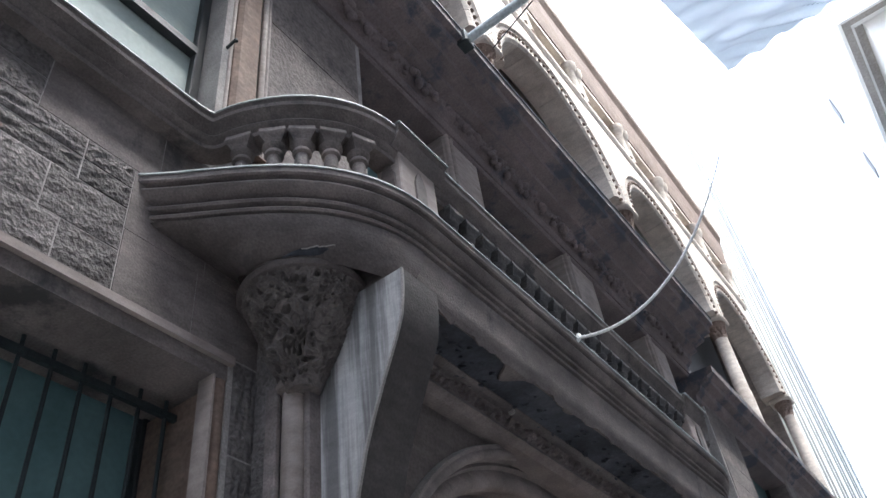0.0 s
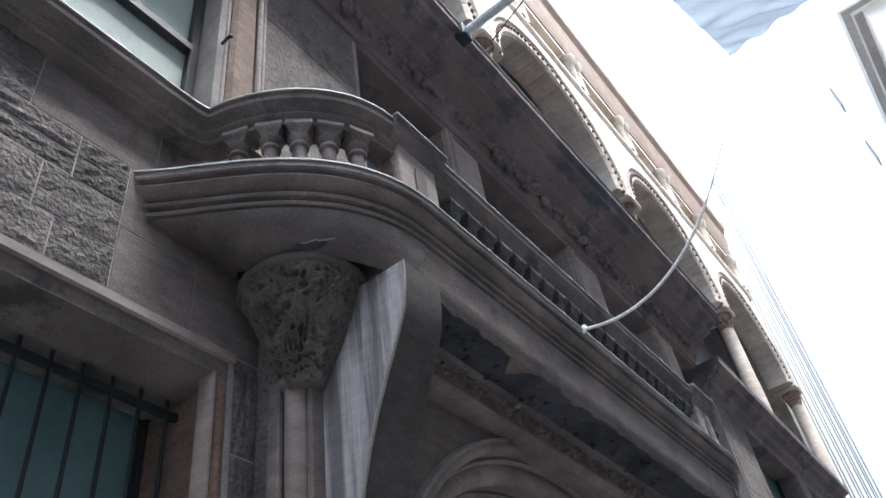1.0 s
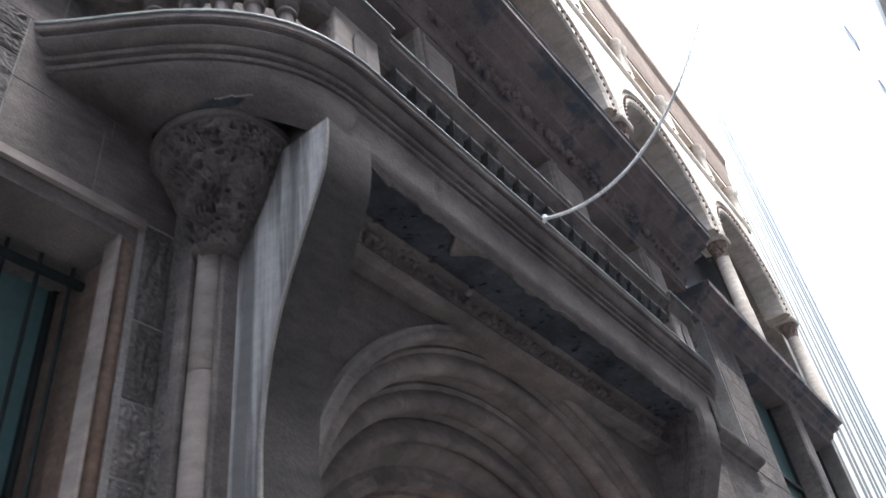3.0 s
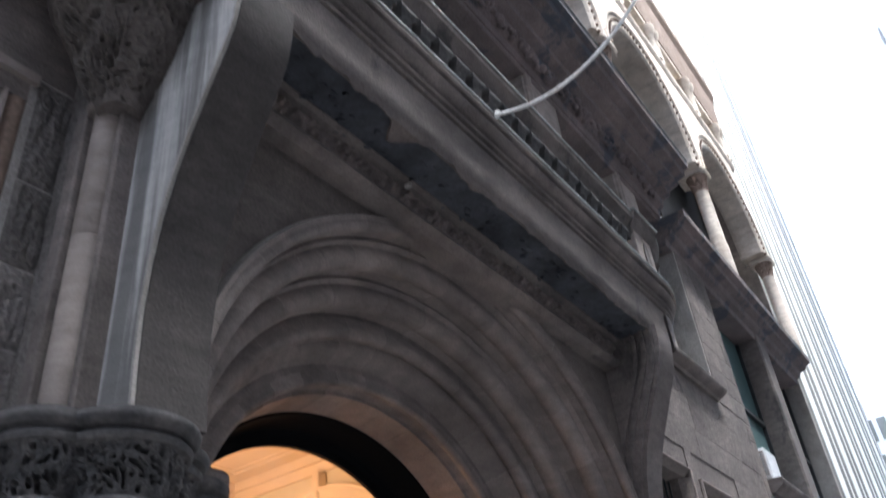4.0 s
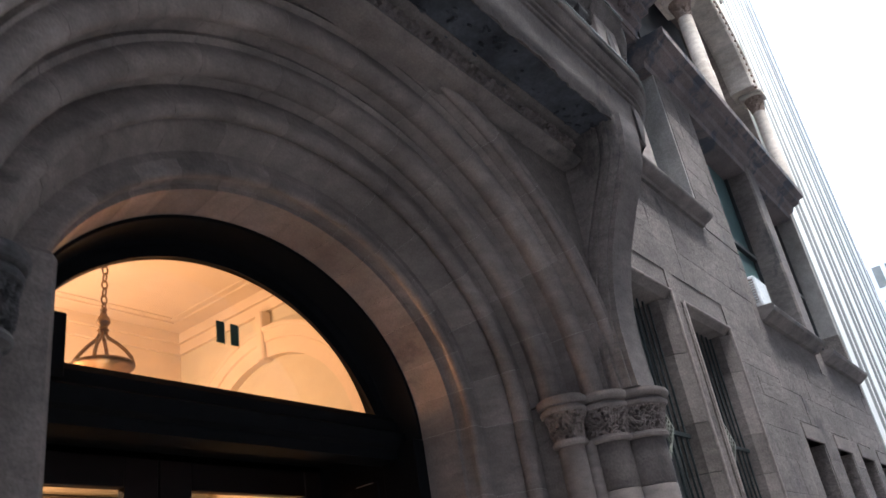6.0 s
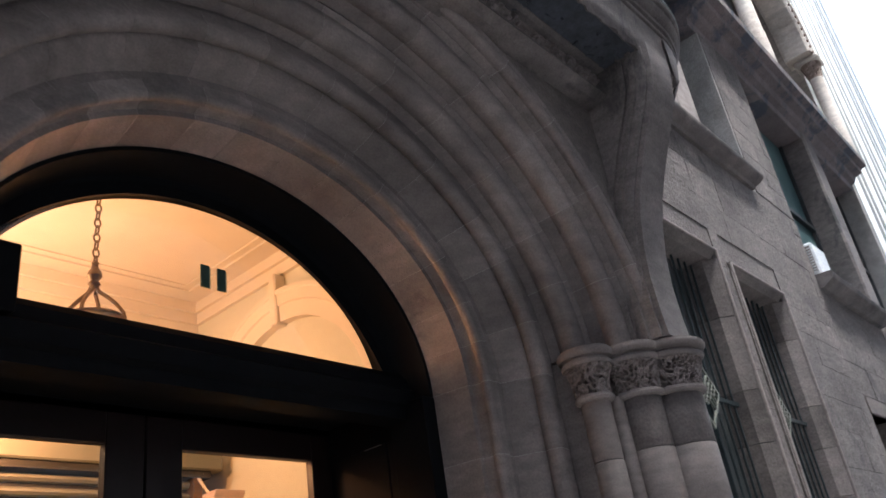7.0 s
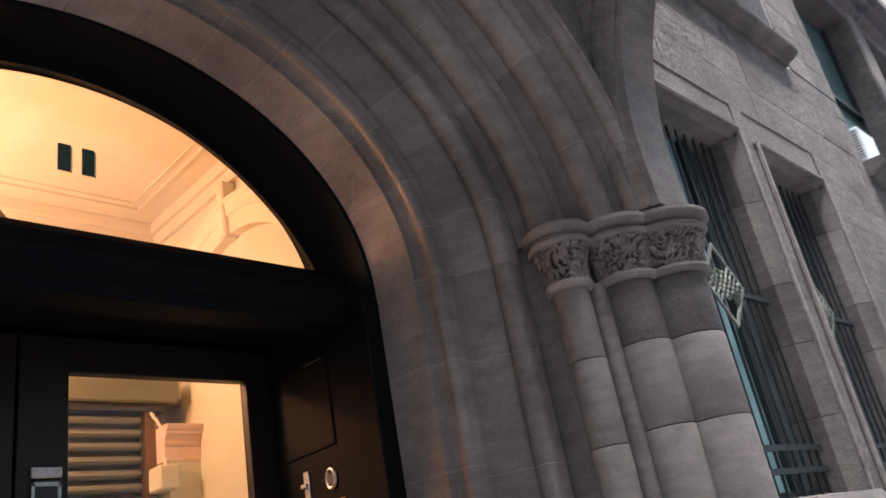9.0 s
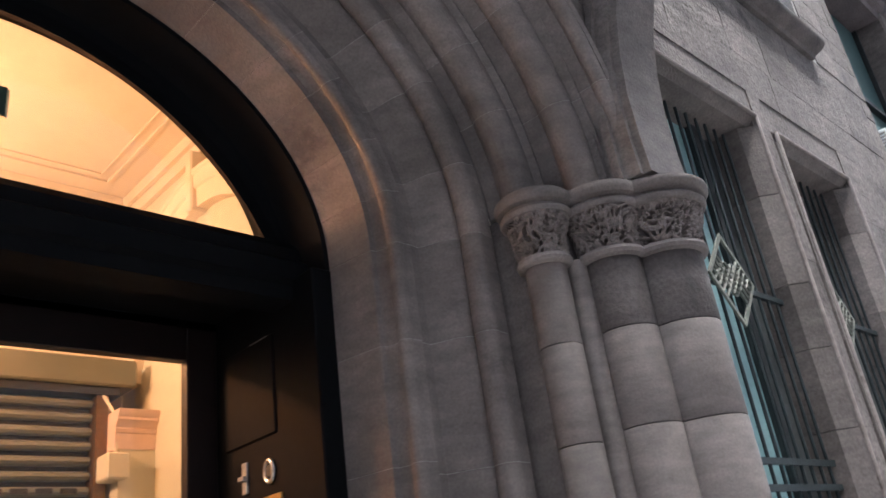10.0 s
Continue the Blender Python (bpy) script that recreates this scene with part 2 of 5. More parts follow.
def box(bm, x0, x1, y0, y1, z0, z1, bevel=0.0):
    r = bmesh.ops.create_cube(bm, size=1)
    bmesh.ops.transform(bm, matrix=Matrix.LocRotScale(((x0 + x1) / 2, (y0 + y1) / 2, (z0 + z1) / 2), None, (abs(x1 - x0), abs(y1 - y0), abs(z1 - z0))), verts=r["verts"])
    if bevel:
        edges = list({e for v in r["verts"] for e in v.link_edges})
        bmesh.ops.bevel(bm, geom=edges, offset=bevel, segments=1, affect="EDGES")
    return bm


def boxed(*a, bevel=0.0):
    return box(bmesh.new(), *a, bevel=bevel)


def grid_faces(bm, rows, closed_u=False, closed_v=False, caps=False):
    """Faces between rows of points; v runs along a row, u from row to row."""
    vs = [[bm.verts.new(p) for p in row] for row in rows]
    nu, nv = len(vs), len(vs[0])
    for i in range(nu if closed_u else nu - 1):
        for j in range(nv if closed_v else nv - 1):
            bm.faces.new((vs[i][j], vs[i][(j + 1) % nv], vs[(i + 1) % nu][(j + 1) % nv], vs[(i + 1) % nu][j]))
    if caps and closed_v:
        bm.faces.new(vs[0])
        bm.faces.new(list(reversed(vs[-1])))
    return bm


def along_y(profile, y0, y1, steps=1, bm=None):
    """A closed (x, z) profile drawn along y."""
    bm = bm or bmesh.new()
    return grid_faces(bm, [[(x, y0 + (y1 - y0) * i / steps, z) for x, z in profile] for i in range(steps + 1)], closed_v=True, caps=True)


def along_path(path, profile, bm=None):
    """A closed (outward, z) profile drawn along a plan path of (x, y); outward is to the right of the way."""
    bm = bm or bmesh.new()
    rows = []
    for i, (x, y) in enumerate(path):
        a, b = Vector(path[max(i - 1, 0)]), Vector(path[min(i + 1, len(path) - 1)])
        d = (b - a).normalized()
        n = Vector((d.y, -d.x))
        rows.append([(x + n.x * o, y + n.y * o, z) for o, z in profile])
    return grid_faces(bm, rows, closed_v=True, caps=True)


def lathe(profile, cx, cy, segs=24, bm=None, a0=0.0, a1=360.0):
    """A (radius, z) profile turned about an upright axis."""
    bm = bm or bmesh.new()
    full = abs(a1 - a0) >= 359.9
    n = segs if full else segs + 1
    rows = [[(cx + r * math.cos(radians(a0 + (a1 - a0) * i / segs)), cy + r * math.sin(radians(a0 + (a1 - a0) * i / segs)), z) for i in range(n)] for r, z in profile]
    return grid_faces(bm, rows, closed_v=True, caps=True)


def tube(points, r, segs=8, bm=None):
    """A round bar through the points."""
    bm = bm or bmesh.new()
    rows = []
    for i, p in enumerate(points):
        d = (Vector(points[min(i + 1, len(points) - 1)]) - Vector(points[max(i - 1, 0)])).normalized()
        u = d.orthogonal().normalized() if abs(d.z) > 0.9 else d.cross(Vector((0, 0, 1))).normalized()
        w = d.cross(u)
        rows.append([tuple(Vector(p) + r * (math.cos(t) * u + math.sin(t) * w)) for t in [2 * math.pi * k / segs for k in range(segs)]])
    return grid_faces(bm, rows, closed_v=True, caps=True)


def wall_cells(bm, x0, x1, y0, y1, z0, z1, holes):
    """A thick wall with square openings (y0, y1, z0, z1) right through it."""
    ys = sorted({y0, y1, *[min(max(v, y0), y1) for h in holes for v in h[:2]]})
    zs = sorted({z0, z1, *[min(max(v, z0), z1) for h in holes for v in h[2:]]})
    for a, b in zip(ys, ys[1:]):
        for c, d in zip(zs, zs[1:]):
            my, mz = (a + b) / 2, (c + d) / 2
            open_ = any(h[0] < my < h[1] and h[2] < mz < h[3] for h in holes)
            if not open_:
                box(bm, x0, x1, a, b, c, d)
    return bm


rng = random.Random(7)


def block_mesh(mat, w, h, deep, rugged, seed):
    """One stone, centred, facing +x; a rugged one has a broken face."""
    bm = bmesh.new()
    r = random.Random(seed)
    ny, nz = (9, 6) if rugged else (2, 2)
    rows = []
    for j in range(nz):
        row = []
        for i in range(ny):
            edge = i in (0, ny - 1) or j in (0, nz - 1)
            x = deep / 2 - ((0.004 if mat.name.startswith("rock") else 0.001) if edge and rugged else 0.0) + (r.uniform(-0.4, 1) * (0.011 if mat.name.startswith("rock") else 0.0035) if rugged and not edge else 0.0)
            row.append((x, -w / 2 + w * i / (ny - 1), -h / 2 + h * j / (nz - 1)))
        rows.append(row)
    vs = [[bm.verts.new(p) for p in row] for row in rows]
    for j in range(nz - 1):
        for i in range(ny - 1):
            bm.faces.new((vs[j][i], vs[j][i + 1], vs[j + 1][i + 1], vs[j + 1][i]))
    rim = vs[0] + [vs[j][-1] for j in range(1, nz)] + vs[-1][-2::-1] + [vs[j][0] for j in range(nz - 2, 0, -1)]
    back = [bm.verts.new((-deep / 2, v.co.y, v.co.z)) for v in rim]
    for i in range(len(rim)):
        k = (i + 1) % len(rim)
        bm.faces.new((rim[k], rim[i], back[i], back[k]))
    return finish("stone", bm, mat)


stone_cache = {}


def stone(parent, y0, y1, z0, z1, x, mat, rugged, name="stone"):
    w, h = round((y1 - y0) / 0.06) * 0.06, round((z1 - z0) / 0.03) * 0.03
    key = (mat.name, w, h, rugged, rng.randrange(3) if rugged else 0)
    if key not in stone_cache:
        stone_cache[key] = block_mesh(mat, max(w, 0.06), max(h, 0.03), 0.07, rugged, len(stone_cache))
    ob = new(name, stone_cache[key])
    ob.parent = parent
    ob.location = (x - 0.035 + rng.uniform(-0.0015, 0.003), (y0 + y1) / 2, (z0 + z1) / 2)
    ob.scale = (1, (y1 - y0) / max(w, 0.06), (z1 - z0) / max(h, 0.03))
    return ob


def courses(parent, y0, y1, z0, z1, x, holes, mat, rugged, tall=(0.24, 0.36), long=(0.4, 0.95), joint=0.006, split=0.0, limit=300):
    """Coursed stones over a wall face, cut round the openings."""
    z, made = z0, 0
    while z < z1 - 0.08:
        h = min(rng.uniform(*tall), z1 - z)
        if z1 - (z + h) < 0.12:
            h = z1 - z
        spans = [(y0, y1)]
        for a, b, c, d in holes:
            if c < z + h - 0.02 and d > z + 0.02:
                spans = [s for p, q in spans for s in ((p, min(q, a)), (max(p, b), q)) if s[1] - s[0] > 0.05]
        for p, q in spans:
            y = p
            while y < q - 0.02:
                w = min(rng.uniform(*long), q - y)
                if q - (y + w) < 0.2:
                    w = q - y
                halves = ((z, z + h / 2), (z + h / 2, z + h)) if rng.random() < split and h > 0.22 else ((z, z + h),)
                for a, b in halves:
                    stone(parent, y + joint / 2, y + w - joint / 2, a + joint / 2, b - joint / 2, x, mat, rugged)
                    made += 1
                y += w
        z += h
    return made


# ---- large structure ----
W = -2.55                      # main wall face
CB = 4.95                      # balcony axis
C, ZC = 4.78, 2.28             # portal axis and arch centre
CAP = 2.69                     # top of the capitals
WIN_LEFT = (-0.7, 2.20, 1.4, 4.20)
WIN_A, WIN_B = (7.55, 9.42, 1.44, 4.17), (9.74, 11.06, 1.44, 4.12)
SMALL = [(y, y + 0.86, 1.5, 3.07) for y in (12.98, 14.62, 16.2, 17.62)]
UPPER_LEFT = (-1.2, 1.93, 5.78, 8.5)
LOGGIA = (3.45, 11.55, 5.78, 8.45)
UP_A, UP_B = (12.87, 15.5, 4.75, 8.2), (16.0, 18.5, 4.75, 8.2)

ground = structure("ground", boxed(-60, 60, -60, 140, -0.5, -0.12), ASPHALT, "grey asphalt street between tall buildings", "ground")
pavement = structure("pavement", boxed(-3.2, 1.6, -20, 60, -0.12, 0.0), PAVING, "concrete pavement along the facade", "pavement")

# lower wall beside the portal, south side
bm = wall_cells(bmesh.new(), -3.0, W - 0.006, -4.0, 2.42, 0.0, 5.56, [WIN_LEFT])
wall_south = structure("wall_south", bm, MORTAR, "rock-faced brown sandstone wall with barred window", "wall")
bm = wall_cells(bmesh.new(), -3.0, W - 0.009, 7.12, 18.7, 0.0, 5.56, [WIN_A, WIN_B, *SMALL, (UP_A[0], UP_A[1], 4.75, 6), (UP_B[0], UP_B[1], 4.75, 6)])
wall_north = structure("wall_north", bm, TOOLED, "coursed brown sandstone wall with deep barred windows", "wall")
bm = wall_cells(bmesh.new(), -3.0, W - 0.009, -4.0, 18.7, 5.56, 8.6, [UPPER_LEFT, LOGGIA, UP_A, UP_B])
wall_upper = structure("wall_upper", bm, MORTAR, "dressed brown sandstone wall above the balcony", "wall")
# core of the wall behind the balcony, between the lower walls
bm = boxed(-3.0, -2.62, 2.42, 7.12, 4.46, 5.56)
structure("wall_behind_balcony", bm, BROWN, "brown sandstone wall behind the balcony", "wall")
# wall that carries the upper arcade, and the mass of the building behind
structure("wall_top", boxed(-4.2, -3.6, -4.0, 18.7, 8.6, 16.0), CREAM, "pale stone wall behind the upper arcade", "wall")
structure("wall_end", boxed(-12.0, -2.6, 18.7, 18.85, 0.0, 16.0), BROWN, "plain end wall of the building", "wall")
structure("wall_south_end", boxed(-12.0, -2.6, -4.2, -4.0, 0.0, 16.0), BROWN, "plain end wall of the building", "wall")
structure("roof", boxed(-12.0, -2.2, -4.2, 18.85, 16.0, 16.2), GREYTRIM, "flat grey roof of the building", "roof")

SPRING = 2.60                  # level at which the flattened arch leaves its jambs


def arch_half(r):
    """Half the width of the portal's arch for a ring of nominal radius r."""
    return math.sqrt(r * r - 0.30)


def arch_point(x, r, t):
    """A point of the portal's slightly flattened arch; t runs from the north springing over the crown."""
    return (x, C + arch_half(r) * math.cos(t), SPRING + (r - 0.35) * math.sin(t))


# tympanum above the arch
bm = bmesh.new()
front, back = [], []
N = 48
for i in range(N + 1):
    y = 2.52 + (7.02 - 2.52) * i / N
    d = 1 - ((y - C) / arch_half(2.10)) ** 2
    z = max(CAP, SPRING + (2.10 - 0.35) * math.sqrt(d)) if d > 0 else CAP
    front.append([(-2.15, y, z), (-2.15, y, 4.52)])
    back.append([(-2.6, y, z), (-2.6, y, 4.52)])
grid_faces(bm, [f + b[::-1] for f, b in zip(front, back)], closed_v=True, caps=True)
tympanum = structure("wall_tympanum", bm, ASHLAR, "brown sandstone wall between arch and balcony", "wall")


# ---- entrance portal ----
portal = thing("entrance_portal", "round-arched brown sandstone portal with carved capitals and scrolled consoles", "portal")


def bead(x, r, rad, n=6, a0=215, a1=35):
    """Points of a rounded moulding that swells outward, towards the street and the opening."""
    return [(x + rad * math.cos(radians(a0 + (360 + a1 - a0) * i / n)), r + rad * math.sin(radians(a0 + (360 + a1 - a0) * i / n))) for i in range(n + 1)]


ORDERS = [
    # profile, number of stones, whether it runs down as a jamb
    ([(-3.50, 1.36), (-3.20, 1.395), (-2.975, 1.425), (-2.97, 1.45), (-2.935, 1.462)] + bead(-2.888, 1.478, 0.03) + [(-2.86, 1.53)], 15, True),
    ([(-2.86, 1.53), (-2.868, 1.572), (-2.845, 1.585), (-2.77, 1.615), (-2.735, 1.65)] + bead(-2.69, 1.70, 0.05) + [(-2.655, 1.775)], 13, True),
    ([(-2.655, 1.775), (-2.665, 1.798), (-2.62, 1.808)] + bead(-2.54, 1.855, 0.075) + [(-2.455, 1.92)], 12, False),
    ([(-2.455, 1.92), (-2.465, 1.942), (-2.41, 1.95)] + bead(-2.325, 1.992, 0.072) + [(-2.225, 2.045)], 12, False),
    ([(-2.225, 2.045), (-2.235, 2.068), (-2.19, 2.072)] + bead(-2.15, 2.095, 0.035) + [(-2.118, 2.115), (-2.11, 2.135), (-2.15, 2.15)], 12, False),
]
for prof, count, jamb in ORDERS:
    closed = prof + [(prof[0][0] - (0.0 if count == 15 else 0.1), prof[-1][1])]
    rmid = sum(r for _, r in prof) / len(prof)
    low = 0.0 if jamb else math.degrees(math.asin((CAP - SPRING) / (rmid - 0.35)))
    cuts = [low + (180 - 2 * low) * (k + (rng.uniform(-0.12, 0.12) if 0 < k < count else 0)) / count for k in range(count + 1)]
    for a, b in zip(cuts, cuts[1:]):
        gap = 0.055
        steps = 5
        rows = [[arch_point(x, r, radians(a + gap + (b - a - 2 * gap) * i / steps)) for x, r in closed] for i in range(steps + 1)]
        part("voussoir", grid_faces(bmesh.new(), rows, closed_v=True, caps=True), ARCHSTONE, portal, smooth=True)
    # pointing, just behind the faces of the stones
    shy = [(x - 0.0015, r + 0.0025) for x, r in prof] + [(prof[0][0] - 0.1, prof[-1][1] + 0.002)]
    rows = [[arch_point(x, r, radians(low + (180 - 2 * low) * i / 60)) for x, r in shy] for i in range(61)]
    if jamb:
        rows = [[(x, C + arch_half(r), 0.001) for x, r in shy]] + rows + [[(x, C - arch_half(r), 0.001) for x, r in shy]]
    part("pointing", grid_faces(bmesh.new(), rows, closed_v=True, caps=True), POINTING, portal, smooth=True)
    if jamb:
        for side in (1, -1):
            z = 0.0
            while z < SPRING - 0.01:
                h = min(rng.uniform(0.36, 0.52), SPRING - z)
                if SPRING - z - h < 0.2:
                    h = SPRING - z
                rows = [[(x, C + side * arch_half(r), zz) for x, r in closed] for zz in (z + 0.002, z + h - 0.002)]
                part("jamb_stone", grid_faces(bmesh.new(), rows, closed_v=True, caps=True), ARCHSTONE, portal, smooth=True)
                z += h


def carved(cx, cy, rb, rt, z0, z1, segs=72, rows=22, depth=0.035, seed=0.0, grain=1.0, swell=1.7, bow=0.25):
    """A bell covered with leaf scrolls, deeply drilled between the stems."""
    pts = []
    for j in range(rows + 1):
        v = j / rows
        base = rb + (rt - rb) * (bow * v + (1 - bow) * v ** swell)
        z = z0 + (z1 - z0) * v
        fade = min(1.0, 6 * v, 7 * (1 - v) + 0.1)
        row = []
        for i in range(segs):
            a = 2 * math.pi * i / segs
            p = Vector((math.cos(a) * base * 14 * grain, math.sin(a) * base * 14 * grain, z * 14 * grain + seed))
            swirl = noise.noise_vector(p * 0.30 + Vector((seed, 3.0, 0.0)))
            q = p + swirl * 2.6
            q.z *= 0.62
            d = noise.voronoi(q * 1.15)[0]
            drill = min(1.0, max(0.0, (0.39 - d[0]) / 0.06))
            stem = min(1.0, max(0.0, (0.16 - (d[1] - d[0])) / 0.16))
            lobe = noise.noise(p * 0.22 + Vector((0.0, seed, 9.0)))
            r = base + depth * fade * (0.45 * lobe + 0.22 * stem - 1.35 * drill)
            row.append((cx + r * math.cos(a), cy + r * math.sin(a), z))
        pts.append(row)
    return grid_faces(bmesh.new(), pts, closed_v=True, caps=True)


def ring(cx, cy, r, z0, z1, bulge=0.02, segs=28):
    return lathe([(r - bulge, z0), (r - bulge * 0.3, z0 + (z1 - z0) * 0.15), (r, (z0 + z1) / 2), (r - bulge * 0.3, z1 - (z1 - z0) * 0.15), (r - bulge, z1)], cx, cy, segs)


def abacus(cx, cy, r, z0, z1):
    h = z1 - z0
    return lathe([(r * 0.80, z0), (r * 0.88, z0 + h * 0.05), (r * 0.91, z0 + h * 0.15), (r * 0.91, z0 + h * 0.24), (r * 0.87, z0 + h * 0.32), (r * 0.82, z0 + h * 0.37), (r * 0.82, z0 + h * 0.44), (r * 0.94, z0 + h * 0.50), (r * 0.99, z0 + h * 0.62), (r, z0 + h * 0.76), (r * 0.98, z0 + h * 0.88), (r * 0.90, z0 + h * 0.92), (r * 0.90, z1)], cx, cy, 32)


def column(side, dx, off, r, rt, seed, drums):
    """A shaft in drums with its carved capital."""
    x, y = dx, C + side * off
    for a, b in zip(drums, drums[1:]):
        # South side gets darker stone: shade as well as soot in its colour.
        part("shaft_drum", lathe([(r - 0.002, a + 0.002), (r, a + 0.006), (r, b - 0.006), (r - 0.002, b - 0.002)], x, y, 28), (DUSKY if a > 2.0 and r > 0.11 else DRUM) if side > 0 else DUSKY, portal, "water-stained top drum" if a > 2.0 and r > 0.11 else "", smooth=True)
    part("astragal", ring(x, y, r + 0.03, 2.395, 2.435), ARCHSTONE if side > 0 else CARVED_SOOT_SHADE, portal, smooth=True)
    part("capital", carved(x, y, r + 0.012, rt, 2.43, 2.60, seed=seed, segs=210, rows=48, depth=0.034, grain=2.7), CARVED if side > 0 else CARVED_SOOT_SHADE, portal, "carved leaf capital")
    part("abacus", abacus(x, y, rt * 1.18, 2.585, CAP), ARCHSTONE if side > 0 else CARVED_SOOT_SHADE, portal, smooth=True)


for side in (1, -1):
    column(side, -2.47 if side > 0 else -2.50, 1.75 if side > 0 else 1.68, 0.08 if side > 0 else 0.10, 0.135, 3.0 + side, (0.0, 0.55, 1.12, 1.72, 2.08, 2.41))
    column(side, -2.32, 1.98, 0.115, 0.165, 11.0 + side, (0.0, 0.62, 1.22, 1.76, 2.12, 2.41))
    column(side, -2.20, 2.17, 0.145, 0.20, 23.0 + side, (0.0, 0.62, 1.22, 1.76, 2.12, 2.41))
    column(side, -2.30, 2.37, 0.10, 0.15, 31.0 + side, (0.0, 0.62, 1.22, 1.76, 2.12, 2.41))
    part("shaft_roll", lathe([(0.045, 0.0), (0.045, 2.42)], -2.41, C + side * 1.865, 16), DRUM, portal, smooth=True)
    y0, y1 = sorted((C + side * 1.72, C + side * 2.36))
    part("pier_core", boxed(-3.0, -2.42, y0, y1, 0.0, CAP - 0.01, bevel=0.01), BROWN, portal)
    if side < 0:
        part("inner_jamb", boxed(-2.98, -2.62, C - 1.72, C - 1.345, 0.0, 2.86, bevel=0.03), BROWN, portal, "dark shaded jamb stone")
    y0, y1 = sorted((C + side * 2.05, C + side * 2.34))
    part("pier_block", boxed(-2.6, -2.22, y0, y1, 0.0, CAP - 0.03, bevel=0.02), BROWN, portal)
    # scrolled console that carries the balcony
    S = [(-2.05, CAP), (-2.06, 2.85), (-2.065, 3.05), (-2.05, 3.24), (-2.02, 3.42), (-1.968, 3.6), (-1.91, 3.75), (-1.835, 3.92), (-1.75, 4.1), (-1.702, 4.22), (-1.68, 4.36), (-1.675, 4.44), (-1.675, 4.505)]
    prof = S + [(-2.3, 4.505), (-2.3, CAP)]
    y0, y1 = sorted((C + side * 2.25, C + side * 1.97))
    # South console front: soot-dark stone, darkened further to stand for its shade.
    part("console", along_y(prof, y0, y1), SOOT_SHADE_STONE if side < 0 else BROWN, portal, "plain scrolled sandstone console", smooth=True)
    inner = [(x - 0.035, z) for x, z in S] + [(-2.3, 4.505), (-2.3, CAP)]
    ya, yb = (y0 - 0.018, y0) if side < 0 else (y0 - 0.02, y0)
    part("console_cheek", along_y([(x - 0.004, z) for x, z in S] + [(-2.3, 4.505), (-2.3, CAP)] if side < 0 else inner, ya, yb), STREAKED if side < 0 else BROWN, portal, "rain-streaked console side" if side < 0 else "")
    if side < 0:
        edge = [(x + 0.003, z) for x, z in S] + [(x - 0.01, z) for x, z in reversed(S)]
        part("console_arris", along_y(edge, y0 - 0.021, y0 - 0.006), POINTING, portal, "pale chipped edge")
    if side > 0:
        for o in (0.10, 0.17):
            rib = [(x - o, z) for x, z in S] + [(x - o - 0.035, z) for x, z in reversed(S)]
            part("console_rib", along_y(rib, y0 - 0.045, y0 - 0.018), BROWN, portal, smooth=True)

# Pale strip paints the sky's bright reflection along the outer shaft's edge.
part("pier_edge_gleam", boxed(-2.40, -2.165, C + 2.305, C + 2.325, 0.0, 2.14, bevel=0.004), DRIPEDGE, portal, "pale strip painting the sky's gleam on the pier edge")
# slim shaft and leaf corbel under the curved end of the balcony
for z0, z1 in ((CAP, 3.42), (3.424, 4.10)):
    part("slim_shaft", lathe([(0.06, z0), (0.062, z0 + 0.004), (0.062, z1 - 0.004), (0.06, z1)], -2.335, 2.44, 24), SHAFT, portal, "pale slender shaft with soiled joint", smooth=True)
part("shaft_fillet", boxed(-2.46, -2.385, 2.365, 2.40, CAP, 4.08, bevel=0.006), BROWN, portal)
part("shaft_fillet", boxed(-2.27, -2.235, 2.43, 2.52, CAP, 4.08, bevel=0.006), BROWN, portal)
part("shaft_backing", boxed(-2.6, -2.40, 2.38, 2.56, CAP, 4.5), ROCK, portal)
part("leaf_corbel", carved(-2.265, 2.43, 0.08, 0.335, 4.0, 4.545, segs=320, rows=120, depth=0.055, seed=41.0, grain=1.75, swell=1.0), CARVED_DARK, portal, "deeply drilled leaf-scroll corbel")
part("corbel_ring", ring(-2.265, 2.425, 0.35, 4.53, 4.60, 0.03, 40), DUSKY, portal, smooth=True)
part("corbel_foot", ring(-2.33, 2.44, 0.10, 4.02, 4.09, 0.03), CARVED, portal, smooth=True)
# carved leaf band below the soffit
bm = bmesh.new()
rows = []
n_band = 260
for i in range(n_band + 1):
    y = 2.82 + (6.72 - 2.82) * i / n_band
    row = [(-2.14, y, 4.30)]
    for j in range(9):
        z = 4.31 + 0.15 * j / 8
        p = Vector((y * 18, z * 18, 2.0))
        d = noise.voronoi(p + noise.noise_vector(p * 0.5))[0]
        row.append((-2.035 + (0.018 if d[1] - d[0] > 0.25 else -0.014) * (0 < j < 8), y, z))
    row.append((-2.14, y, 4.47))
    rows.append(row)
grid_faces(bm, rows)
part("leaf_band", bm, CARVED, portal, "narrow band of carved leaves")
part("band_moulding", along_y([(-2.2, 4.25), (-2.06, 4.25), (-2.0, 4.275), (-2.01, 4.305), (-2.2, 4.305)], 2.82, 6.72), BROWN, portal)
part("band_moulding", along_y([(-2.2, 4.455), (-2.0, 4.455), (-1.97, 4.465), (-1.97, 4.476), (-2.2, 4.476)], 2.82, 6.72), BROWN, portal)

z = 3.0
